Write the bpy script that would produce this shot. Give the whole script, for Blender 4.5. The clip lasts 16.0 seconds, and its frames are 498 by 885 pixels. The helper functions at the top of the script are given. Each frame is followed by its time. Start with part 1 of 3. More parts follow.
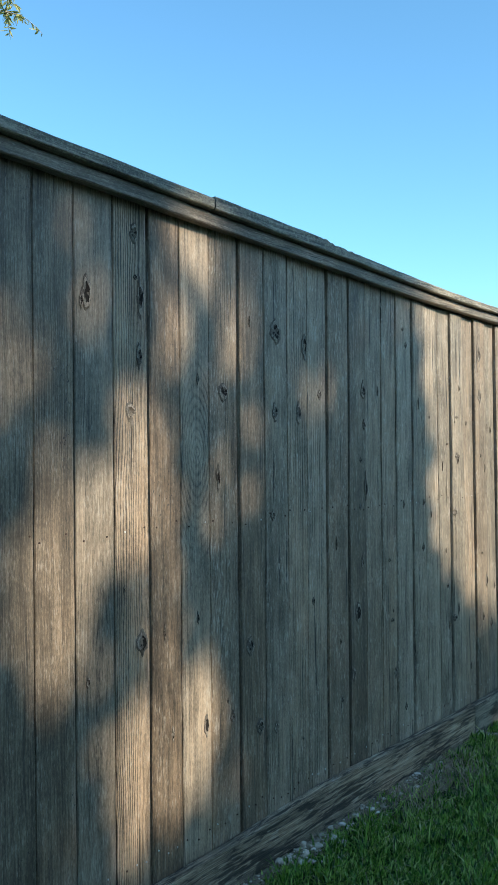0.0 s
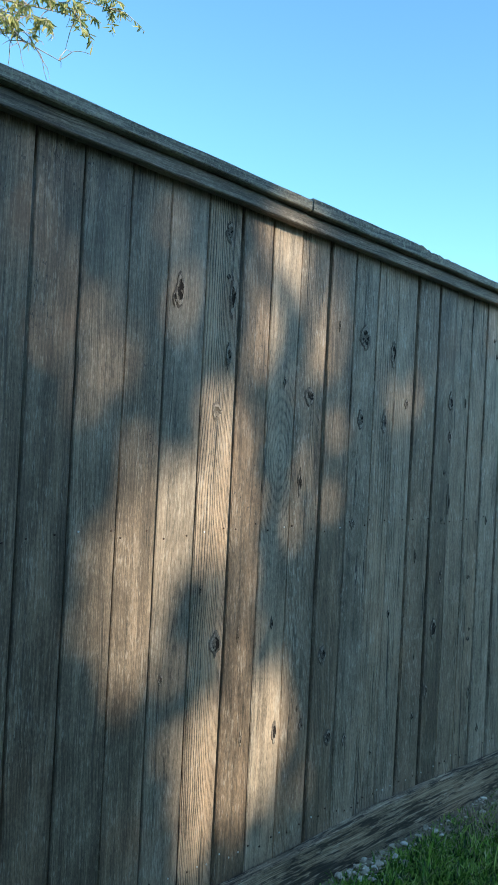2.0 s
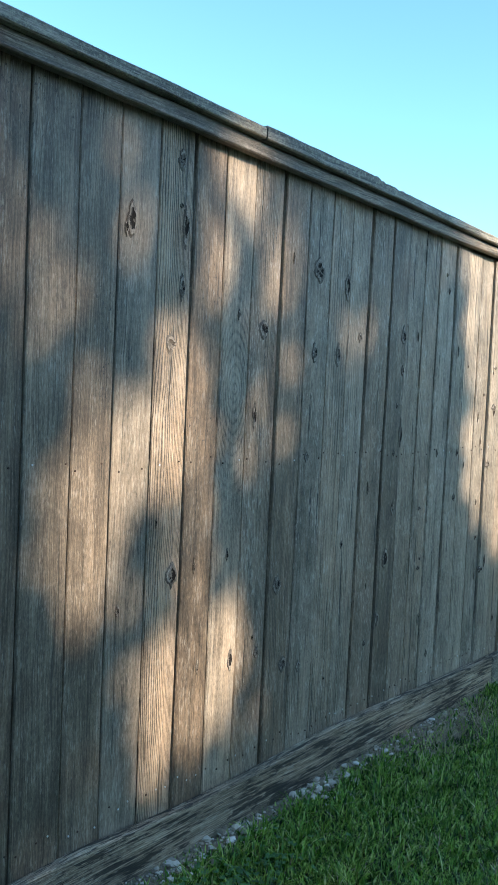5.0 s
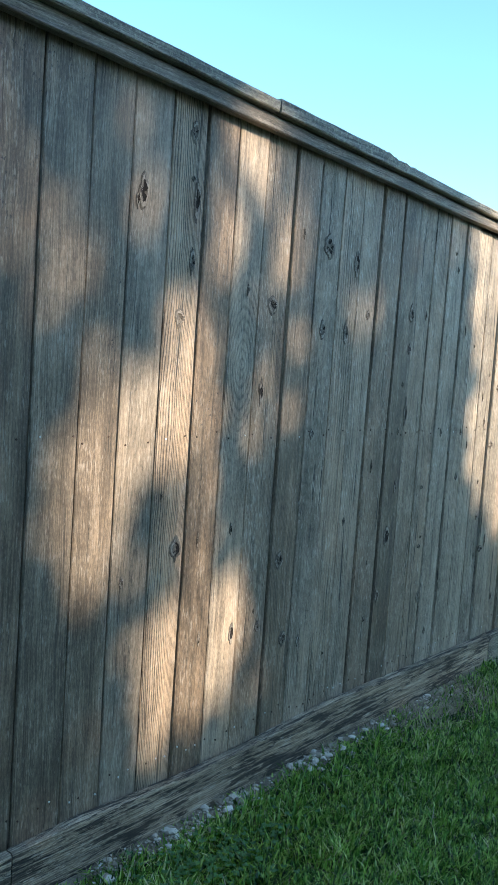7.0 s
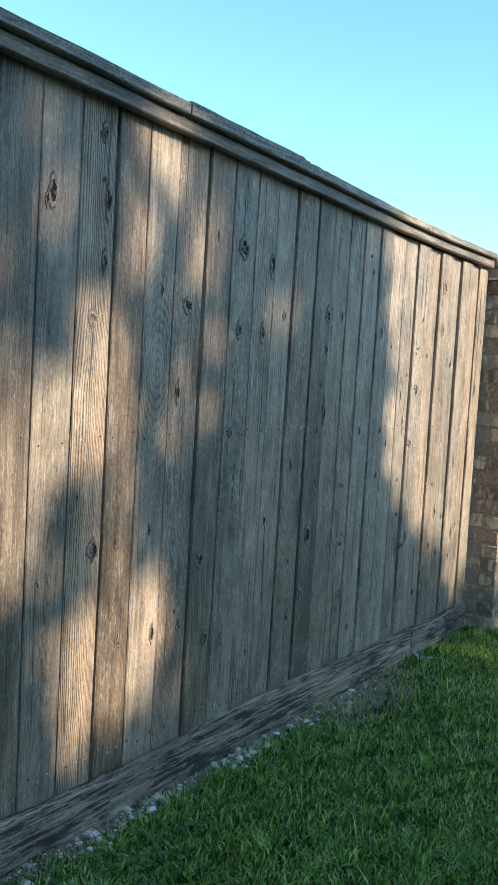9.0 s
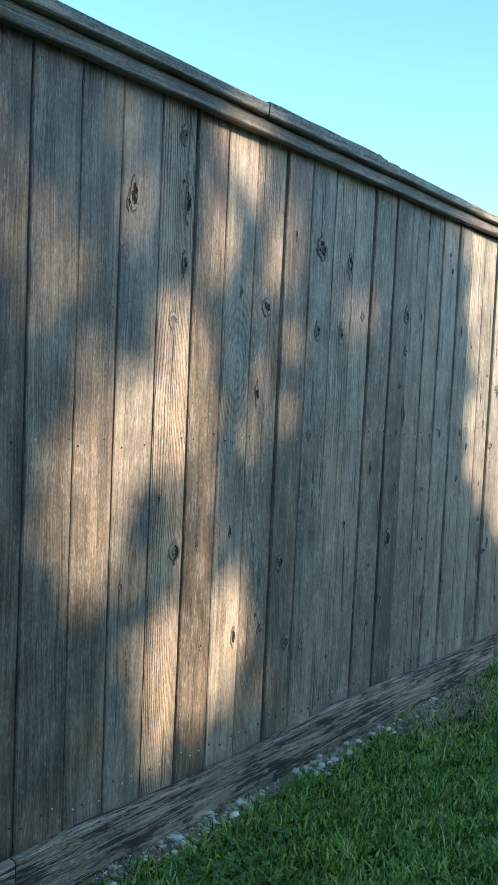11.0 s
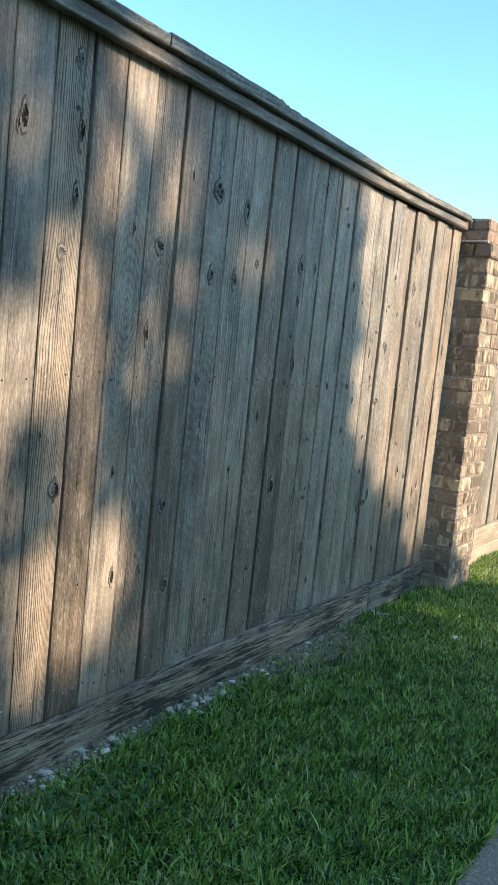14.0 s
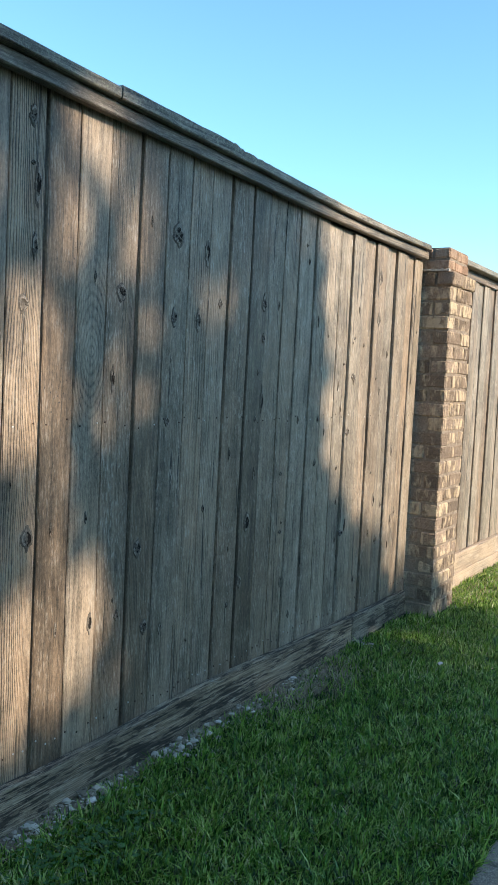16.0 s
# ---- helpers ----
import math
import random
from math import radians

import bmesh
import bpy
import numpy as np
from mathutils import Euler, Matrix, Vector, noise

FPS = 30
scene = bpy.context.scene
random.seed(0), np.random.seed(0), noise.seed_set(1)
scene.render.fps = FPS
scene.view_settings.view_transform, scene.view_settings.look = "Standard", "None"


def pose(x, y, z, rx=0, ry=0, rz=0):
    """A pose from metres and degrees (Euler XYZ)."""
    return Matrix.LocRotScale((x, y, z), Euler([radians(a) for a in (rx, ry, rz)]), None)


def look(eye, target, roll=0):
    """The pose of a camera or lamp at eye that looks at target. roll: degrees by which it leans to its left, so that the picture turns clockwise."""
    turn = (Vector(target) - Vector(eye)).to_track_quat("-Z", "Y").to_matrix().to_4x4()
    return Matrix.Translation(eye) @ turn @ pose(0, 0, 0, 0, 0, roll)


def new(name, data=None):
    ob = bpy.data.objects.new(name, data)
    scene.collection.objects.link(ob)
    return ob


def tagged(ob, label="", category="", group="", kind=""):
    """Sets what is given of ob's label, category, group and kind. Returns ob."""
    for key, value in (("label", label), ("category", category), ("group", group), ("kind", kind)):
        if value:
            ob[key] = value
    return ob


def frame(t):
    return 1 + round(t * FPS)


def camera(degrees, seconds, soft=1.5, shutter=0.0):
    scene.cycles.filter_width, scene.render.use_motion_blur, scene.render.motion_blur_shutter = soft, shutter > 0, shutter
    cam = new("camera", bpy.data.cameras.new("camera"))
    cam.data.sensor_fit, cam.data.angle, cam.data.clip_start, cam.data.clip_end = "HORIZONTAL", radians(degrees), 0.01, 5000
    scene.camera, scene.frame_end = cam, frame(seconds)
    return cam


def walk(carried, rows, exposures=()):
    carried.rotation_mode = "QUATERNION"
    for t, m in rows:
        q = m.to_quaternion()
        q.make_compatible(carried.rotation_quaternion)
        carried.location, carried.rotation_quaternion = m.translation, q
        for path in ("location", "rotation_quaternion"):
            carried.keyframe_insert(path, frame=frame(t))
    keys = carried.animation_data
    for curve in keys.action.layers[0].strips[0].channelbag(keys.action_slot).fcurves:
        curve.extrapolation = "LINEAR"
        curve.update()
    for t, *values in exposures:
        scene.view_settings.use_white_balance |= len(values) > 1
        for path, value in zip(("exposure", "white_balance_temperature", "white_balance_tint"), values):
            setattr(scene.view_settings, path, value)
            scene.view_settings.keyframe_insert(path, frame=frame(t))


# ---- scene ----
cam = camera(32.1, 16.0, soft=0.8)
PATH = [
    (0, (-0.555, -1.821, 1.391), (1.022, -0.591, 1.42), -0.6),
    (0.5, (-0.55, -1.824, 1.381), (1.05, -0.624, 1.419), 0.9),
    (1, (-0.547, -1.813, 1.379), (1.071, -0.638, 1.423), 1.9),
    (1.5, (-0.56, -1.782, 1.392), (1.0, -0.531, 1.432), 2.8),
    (2, (-0.555, -1.774, 1.402), (0.913, -0.417, 1.429), 2.8),
    (2.5, (-0.531, -1.79, 1.388), (0.981, -0.48, 1.386), 2.9),
    (3, (-0.546, -1.793, 1.386), (1.019, -0.547, 1.373), 2.9),
    (3.5, (-0.566, -1.779, 1.382), (0.997, -0.532, 1.366), 3.0),
    (3.7, (-0.557, -1.776, 1.382), (0.989, -0.506, 1.355), 3.1),
    (5.8, (-0.561, -1.763, 1.394), (0.98, -0.497, 1.235), 2.4),
    (6, (-0.564, -1.758, 1.396), (0.967, -0.482, 1.226), 2.6),
    (6.5, (-0.568, -1.771, 1.391), (0.955, -0.487, 1.215), 3.5),
    (7, (-0.573, -1.76, 1.396), (0.967, -0.496, 1.222), 3.9),
    (7.5, (-0.569, -1.782, 1.382), (0.975, -0.521, 1.221), 3.6),
    (8, (-0.555, -1.801, 1.385), (1.029, -0.59, 1.23), 3.4),
    (8.5, (-0.54, -1.803, 1.381), (1.087, -0.65, 1.235), 3.6),
    (9, (-0.556, -1.817, 1.379), (1.077, -0.672, 1.229), 3.3),
    (9.5, (-0.569, -1.791, 1.387), (1.04, -0.613, 1.237), 3.0),
    (9.7, (-0.574, -1.782, 1.384), (0.994, -0.55, 1.233), 3.2),
    (11.8, (-0.553, -1.777, 1.338), (0.982, -0.502, 1.206), 2.4),
    (12, (-0.56, -1.79, 1.339), (1.009, -0.557, 1.204), 2.4),
    (12.5, (-0.559, -1.793, 1.332), (1.064, -0.634, 1.184), 2.0),
    (13, (-0.55, -1.779, 1.337), (1.09, -0.647, 1.166), 1.8),
    (13.5, (-0.557, -1.801, 1.333), (1.102, -0.698, 1.156), 2.0),
    (14, (-0.544, -1.799, 1.327), (1.133, -0.735, 1.097), 5.8),
    (14.5, (-0.531, -1.808, 1.318), (1.15, -0.765, 1.025), 3.9),
    (15, (-0.555, -1.826, 1.328), (1.136, -0.793, 1.052), 2.9),
    (15.5, (-0.548, -1.834, 1.332), (1.148, -0.792, 1.127), 2.8),
    (16, (-0.542, -1.843, 1.341), (1.161, -0.804, 1.194), 2.8),
]
EXPOSURES = [(0.0, 1.13, 5150, -14.0), (2.0, 1.32, 5150, -13.0), (3.5, 1.45, 5200, -10.0), (7.0, 1.76, 5300, -8.0), (9.5, 1.55, 5300, -8.0), (12.0, 1.79, 5250, -8.0), (13.0, 1.64, 5350, -8.0), (14.0, 1.58, 5350, -8.0), (15.0, 1.8, 5350, -8.0), (16.0, 1.33, 5350, -8.0)]
walk(cam, [(t, look(eye, target, roll)) for t, eye, target, roll in PATH], EXPOSURES)

# ---- sky and sun ----
# The fence runs along x at y = 0; the sun stands behind the camera, a little towards +x.
SUN_X, SUN_Z = 0.10, 0.52
TO_SUN = Vector((SUN_X, -1.0, SUN_Z)).normalized()
world = bpy.data.worlds.new("sky")
scene.world = world
world.use_nodes = True
sky = world.node_tree.nodes.new("ShaderNodeTexSky")
sky.sky_type = "NISHITA"
sky.sun_disc = False
sky.sun_elevation = math.asin(TO_SUN.z)
sky.sun_rotation = math.pi - math.atan(SUN_X)
sky.air_density, sky.dust_density, sky.ozone_density = 1.0, 0.4, 1.6
world.node_tree.links.new(sky.outputs[0], world.node_tree.nodes["Background"].inputs[0])
world.node_tree.nodes["Background"].inputs[1].default_value = 0.12
sun_data = bpy.data.lights.new("sun", "SUN")
sun_data.energy, sun_data.angle, sun_data.color = 3.7, radians(0.55), (1.0, 0.69, 0.50)
sun = new("sun", sun_data)
sun.matrix_world = look(TO_SUN * 30, (0, 0, 0))


# ---- materials ----
class Nodes:
    """A small builder for one node material."""

    def __init__(self, name):
        self.mat = bpy.data.materials.new(name)
        self.mat.use_nodes = True
        self.tree = self.mat.node_tree
        self.bsdf = self.tree.nodes["Principled BSDF"]

    def put(self, socket, value):
        if isinstance(value, bpy.types.NodeSocket):
            self.tree.links.new(value, socket)
        elif value is not None:
            if socket.type == "RGBA" and len(value) == 3:
                value = (*value, 1.0)
            socket.default_value = value

    def node(self, kind, **inputs):
        n = self.tree.nodes.new("ShaderNode" + kind)
        for key, value in inputs.items():
            self.put(n.inputs[key.replace("_", " ")], value)
        return n

    def math(self, op, a, b=0.0, c=None):
        n = self.tree.nodes.new("ShaderNodeMath")
        n.operation = op
        self.put(n.inputs[0], a)
        self.put(n.inputs[1], b)
        if c is not None:
            self.put(n.inputs[2], c)
        return n.outputs[0]

    def vmath(self, op, a, b):
        n = self.tree.nodes.new("ShaderNodeVectorMath")
        n.operation = op
        self.put(n.inputs[0], a)
        self.put(n.inputs[1], b)
        return n.outputs[0]

    def noise(self, vec, scale, detail=4.0, rough=0.55):
        return self.node("TexNoise", Vector=vec, Scale=scale, Detail=detail, Roughness=rough).outputs["Fac"]

    def ramp(self, fac, *stops):
        n = self.tree.nodes.new("ShaderNodeValToRGB")
        e = n.color_ramp.elements
        while len(e) < len(stops):
            e.new(0.5)
        for el, (pos, col) in zip(e, stops):
            el.position = pos
            el.color = (*col, 1.0) if isinstance(col, tuple) else (col, col, col, 1.0)
        self.put(n.inputs[0], fac)
        return n.outputs[0]

    def mix(self, fac, a, b, blend="MIX"):
        n = self.tree.nodes.new("ShaderNodeMix")
        n.data_type, n.blend_type = "RGBA", blend
        self.put(n.inputs[0], fac)
        self.put(n.inputs[6], a)
        self.put(n.inputs[7], b)
        return n.outputs[2]

    def bump(self, height, strength, distance):
        n = self.node("Bump", Height=height, Strength=strength, Distance=distance)
        self.put(self.bsdf.inputs["Normal"], n.outputs[0])

    def done(self, color, rough=0.85, spec=0.25):
        self.put(self.bsdf.inputs["Base Color"], color)
        self.put(self.bsdf.inputs["Roughness"], rough)
        self.put(self.bsdf.inputs["Specular IOR Level"], spec)
        return self.mat


def wood(name, along="z", dark=(0.05, 0.043, 0.035), mid=(0.205, 0.18, 0.146), light=(0.43, 0.385, 0.315), brown=(0.62, 0.47, 0.34),
         fib=0.55, grain=0.16, gap=0.009, comb=0.0, pits=0.5, checks=0.7, stain=0.0, lichen=0.0, relief=0.5, worn=0.35, heart=None, knots=0.86, sway=1.0, rough=0.55, gloss=0.55):
    """Weathered softwood: fine fibres, growth rings that come and go, drying checks, and a tint of its own for each plank.
    comb: ring spacing of a deeply combed board; heart: centre and half sizes of an oval of flat-sawn rings."""
    n = Nodes(name)
    rand = n.node("ObjectInfo").outputs["Random"]
    here = n.node("TexCoord").outputs["Object"]
    xyz = n.node("SeparateXYZ", Vector=here)
    a, b, c = xyz.outputs[0], xyz.outputs[1], xyz.outputs[2]
    across, length = (a, c) if along == "z" else (c, a)
    vec = n.node("CombineXYZ", X=n.math("MULTIPLY_ADD", rand, 37.0, across), Y=n.math("MULTIPLY_ADD", rand, 5.0, b),
                 Z=n.math("MULTIPLY_ADD", rand, 71.0, length)).outputs[0]
    drift = n.math("MULTIPLY", n.math("SUBTRACT", n.noise(n.vmath("MULTIPLY", vec, (1.0, 1.0, 0.30)), 7.0, 2.0), 0.5), 0.03 * sway)
    kink = n.math("MULTIPLY", n.math("SUBTRACT", n.noise(n.vmath("MULTIPLY", vec, (1.0, 1.0, 0.25)), 45.0, 2.0), 0.5), 0.006 * sway)
    vec = n.vmath("ADD", vec, n.node("CombineXYZ", X=n.math("ADD", drift, kink)).outputs[0])
    fibre = n.noise(n.vmath("MULTIPLY", vec, (1.0, 1.0, 0.016)), 330.0, 4.0, 0.6)
    streak = n.noise(n.vmath("MULTIPLY", vec, (1.0, 1.0, 0.035)), 70.0, 4.0, 0.6)
    grit = n.noise(n.vmath("MULTIPLY", vec, (1.0, 1.0, 0.35)), 240.0, 3.0, 0.65)
    broad = n.noise(n.vmath("MULTIPLY", vec, (1.0, 1.0, 0.16)), 9.0, 3.0)
    cloud = n.noise(n.vmath("MULTIPLY", vec, (1.0, 1.0, 0.5)), 14.0, 4.0, 0.6)
    # small knots, few, each in its own cell
    vor = n.node("TexVoronoi", Vector=n.vmath("MULTIPLY", vec, (10.0, 0.0, 3.2)), Scale=1.0)
    here_knot = n.math("GREATER_THAN", n.node("SeparateXYZ", Vector=vor.outputs["Color"]).outputs[0], knots)
    near = n.math("MULTIPLY", n.math("MAXIMUM", n.math("SUBTRACT", 1.0, n.math("MULTIPLY", vor.outputs["Distance"], 2.8)), 0.0), here_knot)
    core = n.math("MULTIPLY", n.node("MapRange", Value=vor.outputs["Distance"], From_Min=0.11, From_Max=0.06).outputs[0], here_knot)
    # growth rings: thin dark lines of late wood, some boards coarse and some fine
    bend = n.math("MULTIPLY", n.noise(n.vmath("MULTIPLY", vec, (1.0, 1.0, 0.07)), 5.0, 1.0, 0.4), 0.10)
    field = n.math("ADD", n.node("SeparateXYZ", Vector=vec).outputs[0], n.math("MULTIPLY_ADD", near, 0.03, bend))
    if heart:
        dx = n.math("DIVIDE", n.math("SUBTRACT", across, heart[0]), heart[2])
        dz = n.math("DIVIDE", n.math("SUBTRACT", length, heart[1]), heart[3])
        oval = n.math("SQRT", n.math("ADD", n.math("MULTIPLY", dx, dx), n.math("MULTIPLY", n.math("ABSOLUTE", dz), n.math("MULTIPLY_ADD", n.math("ABSOLUTE", dz), 0.6, 0.4))))
        field = n.math("MULTIPLY_ADD", oval, heart[2], n.math("MULTIPLY", n.math("ADD", kink, drift), 0.7))
    spacing = comb or n.math("MULTIPLY_ADD", n.math("FRACT", n.math("MULTIPLY", rand, 3.77)), gap, gap * 0.55)
    wave = n.math("MULTIPLY_ADD", n.math("SINE", n.math("DIVIDE", n.math("MULTIPLY", field, 6.283), spacing)), 0.5, 0.5)
    ring = n.math("POWER", wave, 2.5)
    shown = n.node("MapRange", Value=n.noise(n.vmath("MULTIPLY", vec, (1.0, 1.0, 0.12)), 13.0, 2.0), From_Min=0.36, From_Max=0.62, To_Min=0.25).outputs[0]
    if heart:
        spread = n.node("MapRange", Value=n.math("ABSOLUTE", dz), From_Min=1.0, From_Max=2.6, To_Min=1.0, To_Max=0.12).outputs[0]
        shown = n.math("MULTIPLY", spread, n.math("MULTIPLY_ADD", shown, 0.7, 0.3))
    if heart or not comb:
        ring = n.math("MULTIPLY", ring, shown)
    tone = n.math("ADD", n.math("MULTIPLY", fibre, fib), n.math("MULTIPLY", streak, 0.40))
    tone = n.math("ADD", tone, n.math("MULTIPLY_ADD", broad, 0.45, n.math("MULTIPLY", grit, 0.46)))
    tone = n.math("ADD", n.math("MULTIPLY_ADD", cloud, 0.35, tone), n.math("MULTIPLY_ADD", ring, -grain, grain * 0.3 + 0.5 - 0.5 * (fib + 1.66)))
    col = n.ramp(tone, (0.26, dark), (0.50, mid), (0.76, light))
    # brown that has not silvered yet, plank by plank and in long stretches
    warm = n.math("MULTIPLY", n.node("MapRange", Value=n.math("ADD", n.math("MULTIPLY", rand, 0.5), n.math("MULTIPLY", broad, 0.9)), From_Min=0.5, From_Max=1.1).outputs[0], 0.6)
    col = n.mix(warm, col, n.mix(1.0, col, tuple(min(1.0, 1.55 * v) for v in brown), "MULTIPLY"))
    level = n.node("MapRange", Value=n.math("FRACT", n.math("MULTIPLY", rand, 7.31)), To_Min=0.78, To_Max=1.16).outputs[0]
    col = n.mix(1.0, col, n.node("CombineXYZ", X=level, Y=level, Z=level).outputs[0], "MULTIPLY")
    # long drying checks, and pinholes that crowd in places
    check = n.node("MapRange", Value=n.noise(n.vmath("MULTIPLY", vec, (1.0, 1.0, 0.022)), 85.0, 2.0, 0.5), From_Min=0.65, From_Max=0.70).outputs[0]
    crowd = n.node("MapRange", Value=n.noise(vec, 3.5, 2.0), From_Min=0.52, From_Max=0.66).outputs[0]
    hole = n.node("MapRange", Value=n.noise(n.vmath("MULTIPLY", vec, (1.0, 1.0, 0.55)), 130.0, 2.0, 0.5), From_Min=0.635, From_Max=0.68).outputs[0]
    open_by = n.math("MAXIMUM", n.math("MULTIPLY", check, checks), n.math("MULTIPLY", n.math("MULTIPLY", hole, crowd), pits))
    col = n.mix(open_by, col, (0.022, 0.019, 0.017))
    col = n.mix(n.math("MULTIPLY", core, 0.75), col, (0.06, 0.046, 0.036))
    # pale worn fibres
    fleck = n.node("MapRange", Value=n.math("ADD", n.noise(n.vmath("MULTIPLY", vec, (1.0, 1.0, 0.14)), 230.0, 3.0, 0.6), n.math("MULTIPLY_ADD", cloud, 0.4, -0.2)), From_Min=0.575, From_Max=0.69).outputs[0]
    col = n.mix(n.math("MULTIPLY", fleck, worn), col, (0.52, 0.475, 0.40))
    if stain:
        # black weathering: patches broken up by fine bare fibres, and cracks along the grain
        field = n.node("MapRange", Value=n.noise(n.vmath("MULTIPLY", vec, (1.0, 1.0, 0.22)), 11.0, 5.0, 0.65), From_Min=0.40, From_Max=0.62, To_Min=-0.07, To_Max=0.11).outputs[0]
        thread = n.noise(n.vmath("MULTIPLY", vec, (1.0, 1.0, 0.07)), 95.0, 5.0, 0.72)
        patch = n.node("MapRange", Value=n.math("ADD", thread, field), From_Min=0.54, From_Max=0.562).outputs[0]
        col = n.mix(n.math("MULTIPLY", patch, stain), col, (0.018, 0.016, 0.014))
        open_by = n.math("MAXIMUM", open_by, n.math("MULTIPLY", patch, 0.5))
    if lichen:
        spot = n.node("MapRange", Value=n.noise(vec, 95.0, 6.0, 0.75), From_Min=0.50, From_Max=0.62).outputs[0]
        col = n.mix(n.math("MULTIPLY", spot, lichen), col, (0.40, 0.385, 0.25))
    height = n.math("ADD", n.math("MULTIPLY_ADD", fibre, 0.5, n.math("MULTIPLY", grit, 0.25)), n.math("ADD", n.math("MULTIPLY", ring, -0.5), n.math("MULTIPLY", open_by, -1.6)))
    n.bump(height, relief, 0.002)
    return n.done(col, rough, gloss)


GREY = dict(dark=(0.036, 0.031, 0.024), mid=(0.232, 0.195, 0.145), light=(0.465, 0.395, 0.300))
BROWN = dict(dark=(0.022, 0.018, 0.013), mid=(0.126, 0.098, 0.067), light=(0.33, 0.268, 0.192))
WOOD = wood("weathered_board_wood", worn=0.6, checks=1.0, relief=0.85, **GREY)
BROWN_WOOD = wood("brown_board_wood", grain=0.07, worn=0.3, checks=0.5, pits=0.9, relief=0.45, **BROWN)
COMB = wood("combed_board_wood", relief=1.0, grain=0.27, comb=0.0072, fib=0.45, pits=0.2, **GREY)
OVAL_WOOD = wood("flat_sawn_board_wood", grain=0.13, pits=0.2, heart=(0.075, 1.40, 0.058, 0.15), comb=0.0105, **GREY)
ARCH_WOOD = wood("arched_grain_board_wood", grain=0.10, pits=0.2, heart=(0.085, 0.78, 0.036, 0.24), comb=0.0085, **GREY)
CAP_WOOD = wood("weathered_cap_wood", "x", mid=(0.165, 0.146, 0.108), lichen=0.55, stain=0.5)
TRIM_WOOD = wood("weathered_trim_wood", "x", mid=(0.155, 0.132, 0.102), light=(0.36, 0.315, 0.25), stain=0.25, brown=(0.66, 0.46, 0.34))
KICK_WOOD = wood("weathered_kick_wood", "x", dark=(0.020, 0.018, 0.015), mid=(0.196, 0.166, 0.122), light=(0.54, 0.475, 0.365),
                 fib=0.8, grain=0.14, gap=0.010, stain=0.85, sway=0.5, rough=0.75, gloss=0.35, checks=1.0, relief=1.0, worn=0.5)
PALE_WOOD = wood("newer_pale_wood", "x", dark=(0.16, 0.13, 0.095), mid=(0.41, 0.345, 0.26), light=(0.58, 0.50, 0.39), stain=0.15)


def plain(name, color, color2, scale, rough=0.9, relief=0.4, depth=0.002, spec=0.25):
    n = Nodes(name)
    rand = n.node("ObjectInfo").outputs["Random"]
    vec = n.vmath("ADD", n.node("TexCoord").outputs["Object"], n.node("CombineXYZ", X=n.math("MULTIPLY", rand, 31.0), Y=n.math("MULTIPLY", rand, 17.0), Z=rand).outputs[0])
    fine = n.noise(vec, scale, 6.0, 0.65)
    large = n.noise(vec, scale * 0.14, 3.0)
    col = n.ramp(n.math("ADD", n.math("MULTIPLY", fine, 0.6), n.math("MULTIPLY", large, 0.4)), (0.36, color), (0.64, color2))
    n.bump(fine, relief, depth)
    return n.done(col, rough, spec)


KNOT = plain("knot_wood", (0.045, 0.037, 0.029), (0.20, 0.172, 0.138), 160.0, 0.6, 1.0, 0.003)
RIM = plain("worn_knot_rim", (0.13, 0.113, 0.09), (0.40, 0.355, 0.295), 200.0, 0.6, 1.0, 0.002)
HOLE = plain("open_knot_hole", (0.008, 0.007, 0.006), (0.03, 0.024, 0.02), 200.0)
NAIL_PALE = plain("galvanised_nail", (0.42, 0.42, 0.41), (0.7, 0.7, 0.68), 900.0, 0.5, 0.1)
NAIL_DARK = plain("rusty_nail", (0.025, 0.02, 0.018), (0.09, 0.06, 0.045), 900.0, 0.8, 0.2)
MORTAR = plain("grey_mortar", (0.15, 0.12, 0.09), (0.34, 0.28, 0.21), 90.0, 0.95, 1.0, 0.005)
PALE_MORTAR = plain("pale_mortar", (0.30, 0.27, 0.22), (0.62, 0.57, 0.48), 150.0, 0.95, 1.0, 0.004)


def stone_material():
    n = Nodes("pale_gravel_stone")
    island = n.node("NewGeometry").outputs["Random Per Island"]
    fine = n.noise(n.node("TexCoord").outputs["Object"], 160.0, 4.0, 0.6)
    col = n.ramp(island, (0.0, (0.14, 0.105, 0.07)), (0.35, (0.42, 0.355, 0.265)), (0.75, (0.68, 0.60, 0.48)), (1.0, (0.90, 0.83, 0.72)))
    col = n.mix(n.math("MULTIPLY", fine, 0.5), col, (0.2, 0.18, 0.15))
    n.bump(fine, 0.6, 0.002)
    return n.done(col, 0.85, 0.2)


STONE = stone_material()


